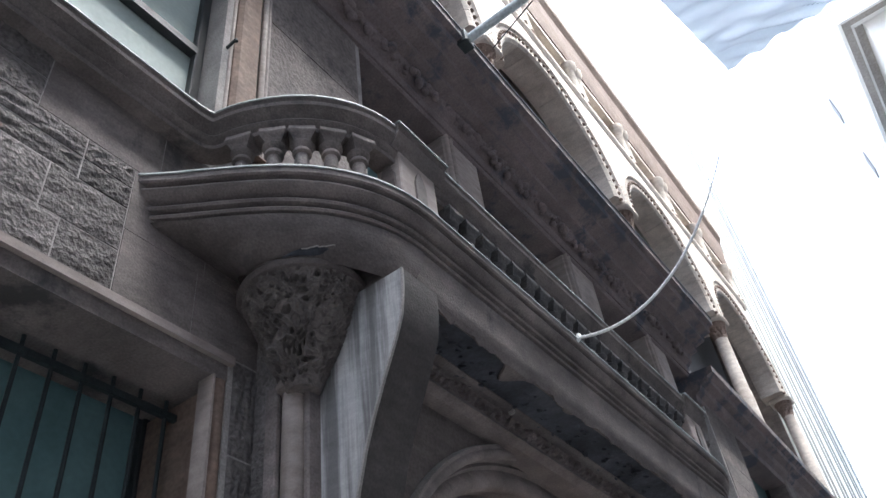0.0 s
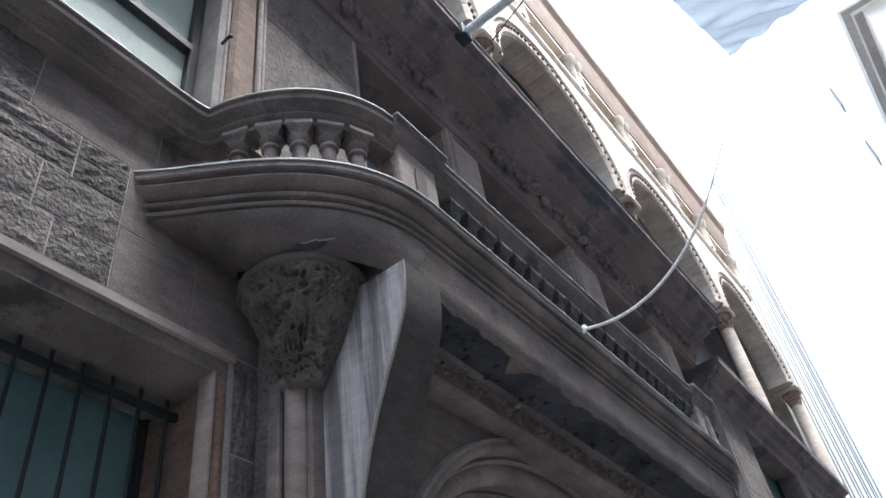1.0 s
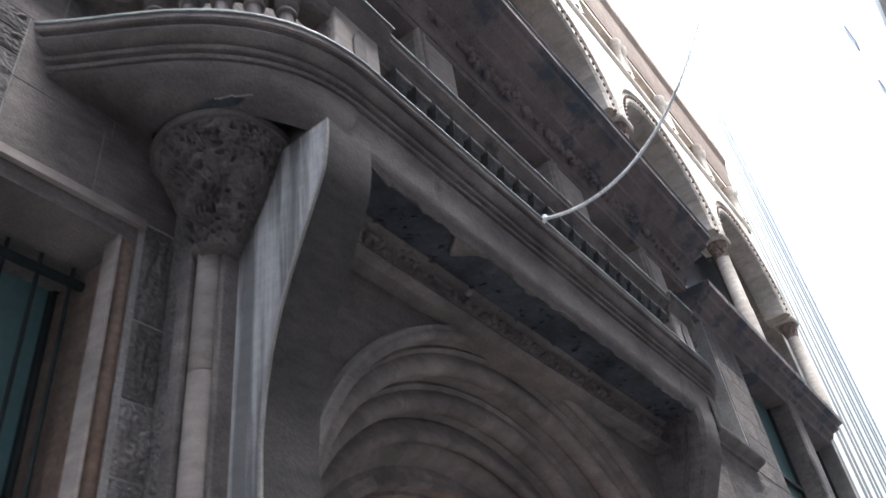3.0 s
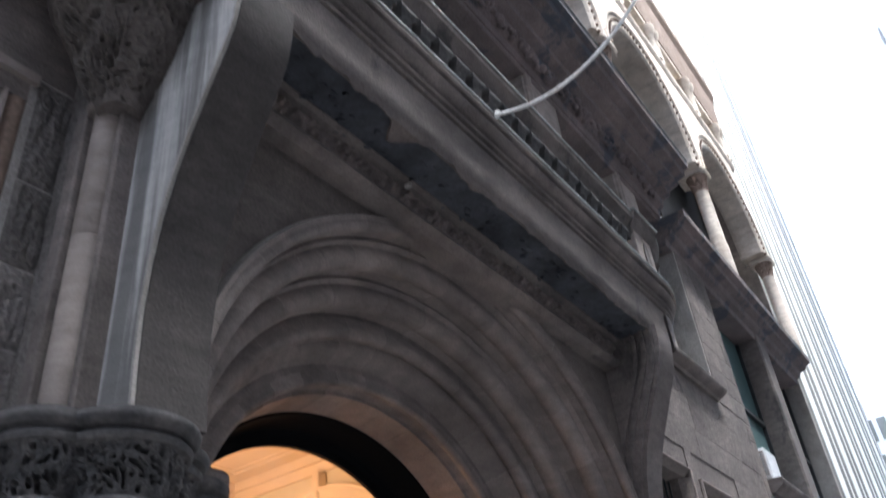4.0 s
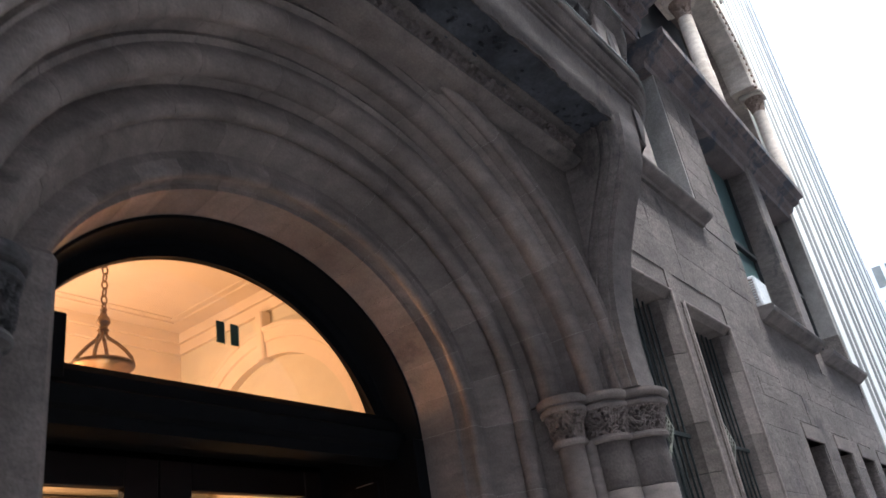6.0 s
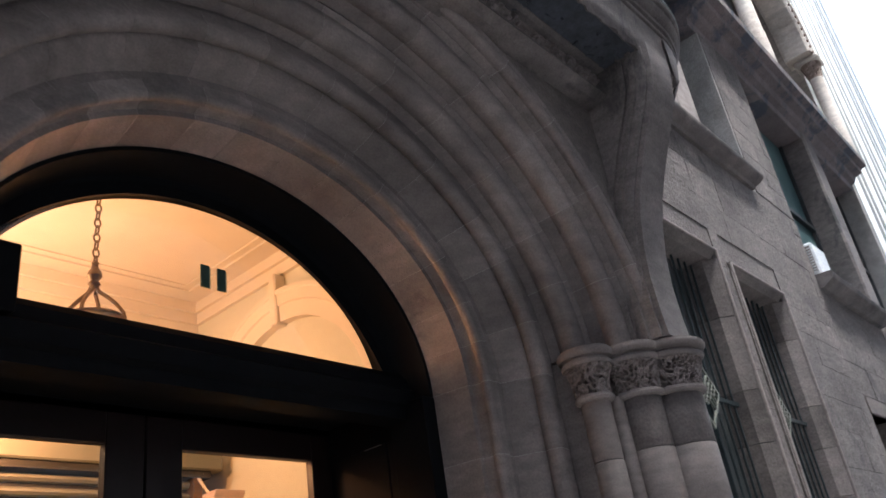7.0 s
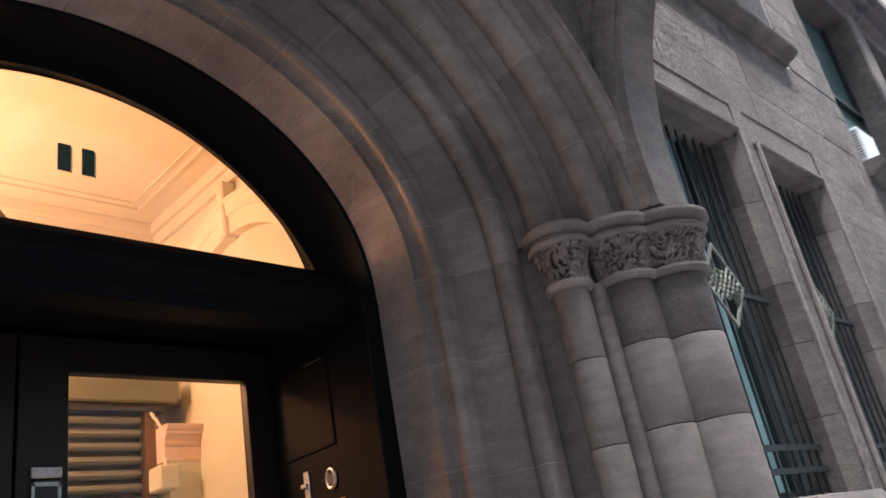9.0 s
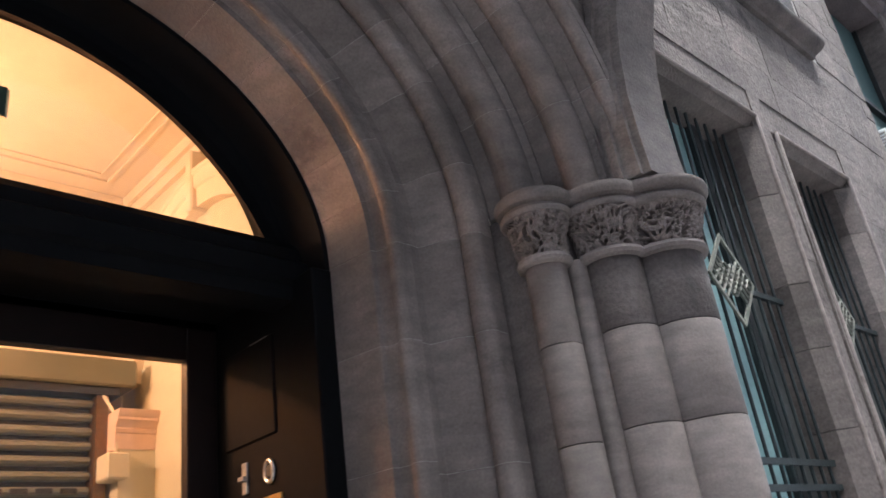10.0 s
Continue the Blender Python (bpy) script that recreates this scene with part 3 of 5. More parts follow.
while z < 4.2:
    h = rng.uniform(0.22, 0.3)
    y = 2.82
    while y < 6.7:
        w = rng.uniform(0.35, 0.6)
        near = ((min(max(C, y), y + w) - C) / arch_half(2.17)) ** 2 + ((z - SPRING) / 1.82) ** 2
        if near > 1 and z + h < 4.26 and y + w < 6.74:
            stone(tympanum, y + 0.003, y + w - 0.003, z + 0.003, z + h - 0.003, -2.135, ASHLAR, False)
        y += w
    z += h

# ---- balcony ----
balcony = thing("balcony", "curved brown sandstone balcony with moulded cornice and stone balusters", "balcony")


def bezier(p0, p1, p2, p3, steps=20):
    return [tuple(((1 - t) ** 3 * a + 3 * (1 - t) ** 2 * t * b + 3 * (1 - t) * t * t * c + t ** 3 * d) for a, b, c, d in zip(p0, p1, p2, p3)) for t in [i / steps for i in range(steps + 1)]]


TURN_N = 2 * CB - 2.75
HALF = bezier((-2.57, 1.51), (-2.25, 1.80), (-1.62, 2.02), (-1.605, 2.75))
CORNICE = HALF + [(-1.605, 2.75 + (TURN_N - 2.75) * i / 12) for i in range(1, 12)] + [(x, 2 * CB - y) for x, y in reversed(HALF)]
under = [(0.0, 5.05), (0.004, 4.998), (-0.006, 4.988), (-0.05, 4.982), (-0.05, 4.97), (-0.018, 4.964), (-0.014, 4.948), (-0.032, 4.918), (-0.068, 4.898), (-0.125, 4.893), (-0.125, 4.876), (-0.062, 4.872), (-0.054, 4.858), (-0.062, 4.845), (-0.115, 4.84), (-0.115, 4.828), (-0.078, 4.824), (-0.070, 4.81), (-0.078, 4.797), (-0.13, 4.792), (-0.13, 4.779), (-0.092, 4.765)]
part("cornice", along_path(CORNICE, under + [(-0.42, 4.765), (-0.42, 5.05)]), BROWN, balcony, "moulded sandstone cornice", smooth=True)
part("fascia", along_y([(-1.69, 4.77), (-1.705, 4.70), (-1.715, 4.60), (-1.72, 4.53), (-1.74, 4.50), (-2.2, 4.50), (-2.2, 4.77)], 2.70, TURN_N + 0.05), BROWN, balcony, smooth=True)
for side in (1, -1):
    # bowl that gathers the curved end on to its corbel
    rows = []
    for i, (x, y) in enumerate(HALF):
        a = Vector(HALF[max(i - 1, 0)])
        b = Vector(HALF[min(i + 1, len(HALF) - 1)])
        d = (b - a).normalized()
        ex, ey = x - d.y * 0.08, y + d.x * 0.08
        ang = radians(205 + 150 * i / (len(HALF) - 1))
        cx, cy = -2.265 + 0.35 * math.cos(ang), 2.425 + 0.35 * math.sin(ang)
        row = []
        for k in range(9):
            t = k / 8
            s = t ** 1.5
            drop = 0.02 + 0.17 * min(1.0, (i / 7.0) ** 1.5)
            zz = 4.775 - drop * (1 - (1 - t) ** 1.8)
            # towards the straight front the bowl runs down on to the console
            k = min(1.0, max(0.0, (i / 20 - 0.62) / 0.3))
            k = k * k * (3 - 2 * k)
            tx, ty = cx + (-1.735 - cx) * k, cy + (2.60 - cy) * k
            row.append((ex + (tx - ex) * s, ey + (ty - ey) * s, zz - k * 0.10 * t))
        rows.append([(q[0], q[1] if side > 0 else 2 * CB - q[1], q[2]) for q in row])
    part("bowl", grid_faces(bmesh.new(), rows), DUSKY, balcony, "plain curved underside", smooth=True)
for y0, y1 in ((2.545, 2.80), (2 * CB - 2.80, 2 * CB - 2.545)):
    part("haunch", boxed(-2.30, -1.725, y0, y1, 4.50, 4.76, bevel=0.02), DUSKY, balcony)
part("drip_edge", along_path(CORNICE, [(-0.06, 5.052), (0.008, 5.052), (0.010, 5.038), (0.004, 5.036), (0.002, 5.046), (-0.06, 5.062)]), DRIPEDGE, balcony, "pale weathered lead edge")
part("floor_slab", boxed(-2.62, -2.42, 1.95, 2.3, 4.84, 5.03), BROWN, balcony)
part("floor_slab", boxed(-2.62, -1.98, 2.3, 2 * CB - 2.3, 4.74, 5.03), BROWN, balcony)
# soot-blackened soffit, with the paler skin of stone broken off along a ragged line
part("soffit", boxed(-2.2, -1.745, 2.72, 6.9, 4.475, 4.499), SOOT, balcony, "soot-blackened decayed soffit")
bm = bmesh.new()
rr = random.Random(5)
rows = []
for i in range(181):
    y = 2.80 + 3.92 * i / 180
    e = -1.735 + 0.04 * noise.noise(Vector((y * 2.2, 1.0, 0))) + 0.03 * noise.noise(Vector((y * 8, 4.0, 0))) + 0.015 * noise.noise(Vector((y * 22, 9.0, 0)))
    nub = math.exp(-((y - 3.68) / 0.085) ** 2)
    e -= 0.12 * nub
    if y < 3.02:
        e = -1.75 + (3.02 - y) * 0.2
    rows.append([(-1.715, y, 4.505), (-1.735, y, 4.462), (e + 0.01, y, 4.452), (e, y, 4.46), (e + 0.006, y, 4.48)])
grid_faces(bm, rows)
part("broken_stone_skin", bm, BROWN, balcony, "ragged edge of flaking sandstone skin")
bm = bmesh.new()
for i in range(130):
    y, x = rr.uniform(2.85, 6.7), rr.uniform(-2.03, -1.80)
    r = bmesh.ops.create_icosphere(bm, subdivisions=1, radius=rr.uniform(0.008, 0.028))
    bmesh.ops.transform(bm, matrix=Matrix.LocRotScale((x, y, 4.475), Euler((rr.random(), rr.random(), rr.random())), (1.0, rr.uniform(1, 2.2), 0.45)), verts=r["verts"])
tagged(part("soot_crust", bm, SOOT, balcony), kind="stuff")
part("stone_chip", boxed(-2.02, -1.98, 4.02, 4.05, 4.435, 4.474, bevel=0.006), POINTING, balcony, "pale chip of stone left in the soffit")
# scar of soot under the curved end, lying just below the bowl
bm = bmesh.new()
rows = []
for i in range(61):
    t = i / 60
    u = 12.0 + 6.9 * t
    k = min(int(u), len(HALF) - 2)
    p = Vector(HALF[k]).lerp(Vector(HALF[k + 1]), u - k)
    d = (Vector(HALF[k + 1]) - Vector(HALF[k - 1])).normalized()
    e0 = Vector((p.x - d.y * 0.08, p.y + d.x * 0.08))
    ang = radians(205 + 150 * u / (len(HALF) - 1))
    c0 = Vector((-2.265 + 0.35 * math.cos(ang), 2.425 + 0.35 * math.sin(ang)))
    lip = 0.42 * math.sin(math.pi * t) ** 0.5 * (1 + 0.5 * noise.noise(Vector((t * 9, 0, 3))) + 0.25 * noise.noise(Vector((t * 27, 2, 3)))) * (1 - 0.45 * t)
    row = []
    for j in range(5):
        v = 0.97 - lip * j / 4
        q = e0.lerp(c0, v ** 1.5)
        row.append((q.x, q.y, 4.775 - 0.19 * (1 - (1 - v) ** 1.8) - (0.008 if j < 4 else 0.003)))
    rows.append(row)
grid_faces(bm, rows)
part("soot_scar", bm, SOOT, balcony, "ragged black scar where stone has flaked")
lipped = [r[-1] for r in rows[6:54]]
part("scar_lip", tube([(x, y, z - 0.001) for x, y, z in lipped], 0.004, 5), POINTING, balcony, "pale broken lip of the scar")

R_HALF = bezier((-2.37, 1.88), (-2.16, 1.93), (-1.72, 2.16), (-1.735, 2.62))
RAIL = R_HALF + [(-1.735, 2.62 + (2 * CB - 5.24) * i / 12) for i in range(1, 12)] + [(x, 2 * CB - y) for x, y in reversed(R_HALF)]
FLOW = bezier((-2.475, 1.60), (-2.475, 1.80), (-2.465, 1.865), (-2.36, 1.885), 10)
rail_profile = [(-0.11, 5.43), (0.012, 5.43), (0.02, 5.452), (0.008, 5.462), (0.03, 5.478), (0.045, 5.503), (0.03, 5.528), (0.055, 5.558), (0.085, 5.585), (0.09, 5.61), (0.075, 5.625), (0.09, 5.645), (0.085, 5.665), (-0.11, 5.665)]
part("handrail", along_path(FLOW + RAIL[2:], rail_profile), BROWN, balcony, "moulded stone handrail with pale top edge", smooth=True)
part("rail_edge", along_path(FLOW + RAIL[2:], [(0.02, 5.667), (0.092, 5.667), (0.095, 5.652), (0.089, 5.65), (0.086, 5.66), (0.02, 5.674)]), DRIPEDGE, balcony)
part("plinth", along_path(RAIL, [(-0.10, 5.04), (0.05, 5.04), (0.05, 5.09), (0.03, 5.10), (-0.10, 5.10)]), BROWN, balcony)
for side in (-1, 1):
    y0, y1 = sorted((CB + side * (CB - 3.02), CB + side * (CB - 2.58)))
    part("pedestal", boxed(-1.86, -1.685, y0 + 0.04, y1 - 0.04, 5.05, 5.52, bevel=0.008), SHAFT, balcony, "pale stone pedestal with lancet panel")
    cap = [(-1.90, 5.515), (-1.69, 5.515), (-1.665, 5.545), (-1.64, 5.58), (-1.625, 5.61), (-1.635, 5.63), (-1.615, 5.65), (-1.615, 5.675), (-1.90, 5.675)]
    part("pedestal_cap", along_y(cap, y0 - 0.02, y1 + 0.02), BROWN, balcony, smooth=True)
    part("cap_edge", along_y([(-1.90, 5.677), (-1.605, 5.677), (-1.602, 5.66), (-1.61, 5.66), (-1.62, 5.672), (-1.90, 5.687)], y0 - 0.03, y1 + 0.03), DRIPEDGE, balcony)
    # lancet panel on the pedestal
    mid = (y0 + y1) / 2
    lan = [(-0.05, 5.12), (0.05, 5.12), (0.05, 5.34), (0.03, 5.41), (0.0, 5.46), (-0.03, 5.41), (-0.05, 5.34)]
    bm = bmesh.new()
    grid_faces(bm, [[(x, mid + a, z) for a, z in lan] for x in (-1.69, -1.672)], closed_v=True, caps=True)
    part("lancet", bm, BROWN, balcony)
    bm = bmesh.new()
    ys = y0 + 0.04 if side < 0 else y1 - 0.04
    grid_faces(bm, [[(-1.775 + a, ys + o, z) for a, z in lan] for o in (-0.014, 0.01)], closed_v=True, caps=True)
    part("lancet", bm, BROWN, balcony)

BALUSTER = [(0.050, 5.10), (0.050, 5.125), (0.038, 5.14), (0.036, 5.16), (0.041, 5.20), (0.042, 5.25), (0.039, 5.285), (0.037, 5.30), (0.053, 5.31), (0.056, 5.322), (0.051, 5.335), (0.042, 5.34), (0.050, 5.35), (0.066, 5.37), (0.068, 5.382), (0.055, 5.395)]


def baluster(x, y, turn):
    bm = lathe([(r, z if z < 5.2 else z - 0.04) for r, z in BALUSTER], 0, 0, 16)
    # leaf block: four hanging corners with hollow sides
    rows = []
    for s, hollow, z in ((0.052, 0.95, 5.378), (0.06, 0.86, 5.395), (0.078, 0.72, 5.42), (0.10, 0.62, 5.44), (0.112, 0.62, 5.45), (0.112, 0.66, 5.462), (0.105, 0.70, 5.466), (0.105, 0.70, 5.49)):
        rows.append([(s * (1.0 if k % 2 == 0 else hollow) * math.cos(radians(45 + 45 * k)), s * (1.0 if k % 2 == 0 else hollow) * math.sin(radians(45 + 45 * k)), z - 0.045) for k in range(8)])
    grid_faces(bm, rows, closed_v=True, caps=True)
    return bm


first = finish("baluster", baluster(0, 0, 0), BROWN, True)


# Straight run: a darker copy, the recess's shade put into its colour.
shaded_baluster = first.copy()
shaded_baluster.materials[0] = CARVED_SOOT_SHADE


def set_baluster(x, y, turn, mesh=first):
    ob = new("baluster", mesh)
    ob.parent, ob.location, ob.rotation_euler = balcony, (x, y, 0), (0, 0, radians(turn))


for k in (3, 7, 10, 13, 16):
    x, y = R_HALF[k]
    d = (Vector(R_HALF[k + 1]) - Vector(R_HALF[k - 1])).normalized()
    turn = math.degrees(math.atan2(-d.x, d.y))
    for side in (1, -1):
        set_baluster(x - d.y * 0.03, y + d.x * 0.03 if side > 0 else 2 * CB - y - d.x * 0.03, turn * side)
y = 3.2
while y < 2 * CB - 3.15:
    set_baluster(-1.76, y, 0, shaded_baluster)
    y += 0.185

# string course under the upper window, running into the handrail
course = thing("string_course", "moulded sandstone sill course with pale drip edge", "moulding", kind="structure")
sill = [(-2.62, 5.54), (-2.52, 5.54), (-2.50, 5.57), (-2.44, 5.59), (-2.40, 5.62), (-2.385, 5.65), (-2.385, 5.675), (-2.62, 5.70)]
part("sill_moulding", along_path([(-2.475, -4.0), (-2.475, 1.60)], rail_profile), BROWN, course, smooth=True)
part("sill_edge", along_path([(-2.475, -4.0), (-2.475, 1.60)], [(0.02, 5.667), (0.092, 5.667), (0.095, 5.652), (0.089, 5.65), (0.086, 5.66), (0.02, 5.674)]), DRIPEDGE, course)
part("sill_bed", boxed(-2.62, -2.47, -4.0, 1.75, 5.46, 5.66), BROWN, course)
part("sill_moulding", along_y(sill, 7.7, 11.45), BROWN, course, smooth=True)


# ---- windows ----
def window(name, hole, depth, pane_mat, label, bars=(), rails=(), drawn=None):
    """A window set back in the wall: pane, frame, mullions at y and rails at z."""
    y0, y1, z0, z1 = hole
    x = W - depth
    w = tagged(new(name), label, "window", kind="structure")
    # DARKROOM panes and backing put an unlit room's darkness into their colour.
    edge = y1 if drawn is None else drawn
    part("pane", boxed(x - 0.05, x - 0.04, y0, edge, z0, z1), pane_mat, w)
    if edge < y1:
        part("pane", boxed(x - 0.05, x - 0.04, edge, y1, z0, z1), DARKROOM, w, "dark pane with the unlit room in its colour")
    for a, b, c, d in ((y0, y0 + 0.07, z0, z1), (y1 - 0.07, y1, z0, z1), (y0 + 0.07, y1 - 0.07, z0, z0 + 0.07), (y0 + 0.07, y1 - 0.07, z1 - 0.07, z1)):
        part("window_frame", boxed(x - 0.04, x + 0.02, a, b, c, d, bevel=0.006), FRAME, w)
    for y in bars:
        part("mullion", boxed(x - 0.038, x + 0.018, y - 0.03, y + 0.03, z0 + 0.07, z1 - 0.07), FRAME, w)
    for z in rails:
        part("rail", boxed(x - 0.036, x + 0.03, y0 + 0.07, y1 - 0.07, z - 0.035, z + 0.035), FRAME, w)
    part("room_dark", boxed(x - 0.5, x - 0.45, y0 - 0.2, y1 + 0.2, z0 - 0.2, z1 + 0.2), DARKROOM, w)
    return w


window("window_1", WIN_LEFT, 0.55, TEALDIM, "tall dark window with teal curtain behind iron bars", rails=(3.0,))
window("window_2", WIN_A, 0.26, TEALBLIND, "tall dark window with teal blind behind iron grille", bars=(8.98,), drawn=9.0)
window("window_3", WIN_B, 0.26, TEALBLIND, "tall dark window with teal blind behind iron grille", bars=(10.4,), drawn=10.1)
for k, h in enumerate(SMALL):
    window("window_%d" % (4 + k), h, 0.35, DARKROOM, "small dark square window in the stone wall")
window("window_8", UPPER_LEFT, 0.22, BLIND, "upper sash window with drawn pale green blind", rails=(6.75,))
window("window_9", UP_A, 0.34, CURTAIN, "upper sash window with dark glass", bars=(14.2,), rails=(6.4,))
window("window_10", UP_B, 0.34, CURTAIN, "upper sash window with dark glass", bars=(17.25,), rails=(6.4,))
for k, (a, b) in enumerate(((3.45, 4.8), (5.45, 7.35), (8.15, 9.75), (10.45, 11.55))):
    window("window_%d" % (11 + k), (a, b, 5.78, 8.4), 0.42, CURTAIN, "dark loggia window between stone pilasters")


def roll_jamb(parent, y, z0, z1, side, x=W):
    """Rounded stone jamb moulding with a fillet."""
    part("jamb_roll", lathe([(0.045, z0), (0.045, z1)], x - 0.05, y + side * 0.04, 14), RUST, parent, smooth=True)
    a, b = sorted((y + side * 0.092, y + side * 0.106))
    part("jamb_fillet", boxed(x - 0.1, x + 0.005, a, b, z0, z1), SHAFT, parent)


trim = thing("trim", "dressed sandstone surrounds of the lower windows", "trim", kind="structure")
# left window: lintel with chamfer, stone soffit and roll jamb
part("lintel", along_y([(-2.62, 4.19), (-2.53, 4.19), (-2.53, 4.238), (-2.62, 4.238)], -0.7, 2.22), SHAFT, trim)
part("lintel_soffit", boxed(-3.1, -2.56, -0.7, 2.2, 4.10, 4.196), BROWN, trim)
roll_jamb(trim, 2.21, 1.4, 4.10, -1)
part("jamb_block", boxed(-3.1, -2.62, 2.15, 2.3, 1.4, 4.1, bevel=0.02), RUST, trim, "rust-stained jamb stone")
for (a, b, c, d), nm in ((WIN_A, "a"), (WIN_B, "b")):
    # chamfered surround: pale arris, deep splayed soffit and jambs
    part("surround_head", along_y([(-3.0, d + 0.02), (-2.545, d + 0.02), (-2.535, d + 0.0), (-2.60, d - 0.06), (-3.0, d - 0.10)], a - 0.06, b + 0.06), ASHLAR, trim)
    for y, s in ((a, 1), (b, -1)):
        prof = [(-3.0, y + s * 0.12), (-2.64, y + s * 0.10), (-2.60, y + s * 0.06), (-2.535, y + s * 0.0), (-2.535, y - s * 0.05), (-3.0, y - s * 0.05)]
        z = c
        while z < d - 0.07:
            h = min(rng.uniform(0.4, 0.7), d - 0.07 - z)
            bm = bmesh.new()
            grid_faces(bm, [[(px, py, zz) for px, py in prof] for zz in (z + 0.003, z + h - 0.003)], closed_v=True, caps=True)
            part("surround_jamb", bm, ASHLAR, trim)
            z += h
    for y in (a - 0.012, b + 0.012):
        part("surround_bead", lathe([(0.017, c), (0.017, d + 0.01)], -2.53, y, 10), SHAFT, trim, smooth=True)
    part("surround_bead", tube([(-2.53, a - 0.02, d + 0.012), (-2.53, b + 0.02, d + 0.012)], 0.017, 8), SHAFT, trim, smooth=True)
    part("surround_sill", along_y([(-3.0, c - 0.14), (-2.5, c - 0.14), (-2.46, c - 0.08), (-2.5, c), (-3.0, c + 0.06)], a - 0.1, b + 0.1), ASHLAR, trim)
for a, b, c, d in SMALL:
    part("surround_head", boxed(-2.95, -2.535, a - 0.05, b + 0.05, d, d + 0.2, bevel=0.01), ASHLAR, trim)
for a, b, z in ((12.8, 15.5, 4.75), (16.0, 18.55, 4.72)):
    part("window_sill", along_y([(-2.9, z - 0.14), (-2.5, z - 0.14), (-2.36, z - 0.05), (-2.34, z + 0.0), (-2.36, z + 0.04), (-2.9, z + 0.06)], a, b), BROWN, trim)
# pilasters of the loggia and the upper jambs
for y0, y1 in ((4.8, 5.45), (7.35, 8.15), (9.75, 10.45)):
    part("pilaster", boxed(-2.92, -2.56, y0, y1, 5.74, 8.42, bevel=0.03), SHAFT, trim)
    for y in (y0 + 0.05, y0 + 0.13):
        part("pilaster_roll", lathe([(0.035, 5.74), (0.035, 8.42)], -2.57, y, 12), SHAFT, trim, smooth=True)
part("loggia_lintel", boxed(-3.0, -2.54, 3.45, 11.55, 8.40, 8.6, bevel=0.02), SOOTED, trim)
part("upper_jamb", along_y([(-2.75, 5.74), (-2.47, 5.74), (-2.47, 5.75), (-2.75, 5.75)], 1.9, 2.3), RUST, trim)
part("upper_jamb_band", boxed(-2.70, -2.515, 2.02, 2.24, 5.74, 8.5, bevel=0.03), RUST, trim, "rust-tinted broad jamb band")
for y, r, x in ((1.975, 0.028, -2.60), (2.00, 0.016, -2.56), (2.262, 0.024, -2.525), (2.30, 0.014, -2.52)):
    part("upper_jamb_roll", lathe([(r, 5.74), (r, 8.5)], x, y, 14), SHAFT, trim, "pale slender jamb roll", smooth=True)
for y in (15.75,):
    part("upper_pillar", boxed(-2.95, -2.52, 15.47, 16.03, 4.76, 8.31, bevel=0.03), BROWN, trim)


# ---- great cornice and upper arcade ----
great = thing("great_cornice", "wide soot-stained stone cornice carrying the upper arcade", "cornice", kind="structure")
part("cornice_body", along_y([(-3.0, 8.45), (-2.52, 8.45), (-2.50, 8.55), (-2.42, 8.62), (-2.40, 8.72), (-2.28, 8.75), (-2.27, 8.82), (-2.12, 8.86), (-2.11, 8.93), (-1.99, 8.96), (-1.97, 9.05), (-1.90, 9.07), (-1.90, 9.2), (-3.0, 9.2)], -2.0, 11.3), SOOTED, great, smooth=True)
part("cornice_edge", along_y([(-2.1, 9.202), (-1.885, 9.202), (-1.885, 9.18), (-1.895, 9.18), (-1.9, 9.196), (-2.1, 9.21)], -2.0, 11.3), FRAME, great)
part("cornice_body_north", along_y([(-3.0, 7.98), (-2.56, 7.98), (-2.54, 8.08), (-2.46, 8.12), (-2.42, 8.20), (-2.30, 8.23), (-2.28, 8.30), (-2.18, 8.33), (-2.17, 8.44), (-3.0, 8.46)], 11.3, 18.3), SOOTED, great, smooth=True)
bm = bmesh.new()
rr = random.Random(9)
for i in range(220):
    y = 2.6 + 8.4 * i / 220 + rr.uniform(-0.02, 0.02)
    r = bmesh.ops.create_icosphere(bm, subdivisions=2, radius=rr.uniform(0.025, 0.06))
    bmesh.ops.transform(bm, matrix=Matrix.LocRotScale((-2.425 + rr.uniform(-0.03, 0.03), y, 8.63 + rr.uniform(-0.07, 0.07)), Euler((rr.random(), rr.random(), rr.random())), (0.9, 1.3, rr.uniform(0.7, 1.2))), verts=r["verts"])
tagged(part("leaf_frieze", bm, SOOTED, great, smooth=True), kind="stuff")

arcade = thing("upper_arcade", "cream stone arcade with columns and bead-edged arches", "arcade", kind="structure")
XA = -2.26
COLS = [1.70, 5.85, 10.0, 14.15, 18.3]
for y in COLS:
    part("arcade_column", lathe([(0.14, 9.2 if y < 11 else 8.45), (0.14, 9.28), (0.13, 9.3), (0.13, 10.5)], XA - 0.1, y, 20), CREAM, arcade, smooth=True)
    part("arcade_capital", carved(XA - 0.1, y, 0.135, 0.2, 10.5, 10.84, segs=40, rows=12, depth=0.025, seed=y), RUST, arcade)
    part("arcade_abacus", boxed(XA - 0.36, XA + 0.13, y - 0.23, y + 0.23, 10.84, 10.95, bevel=0.03), CREAM, arcade)
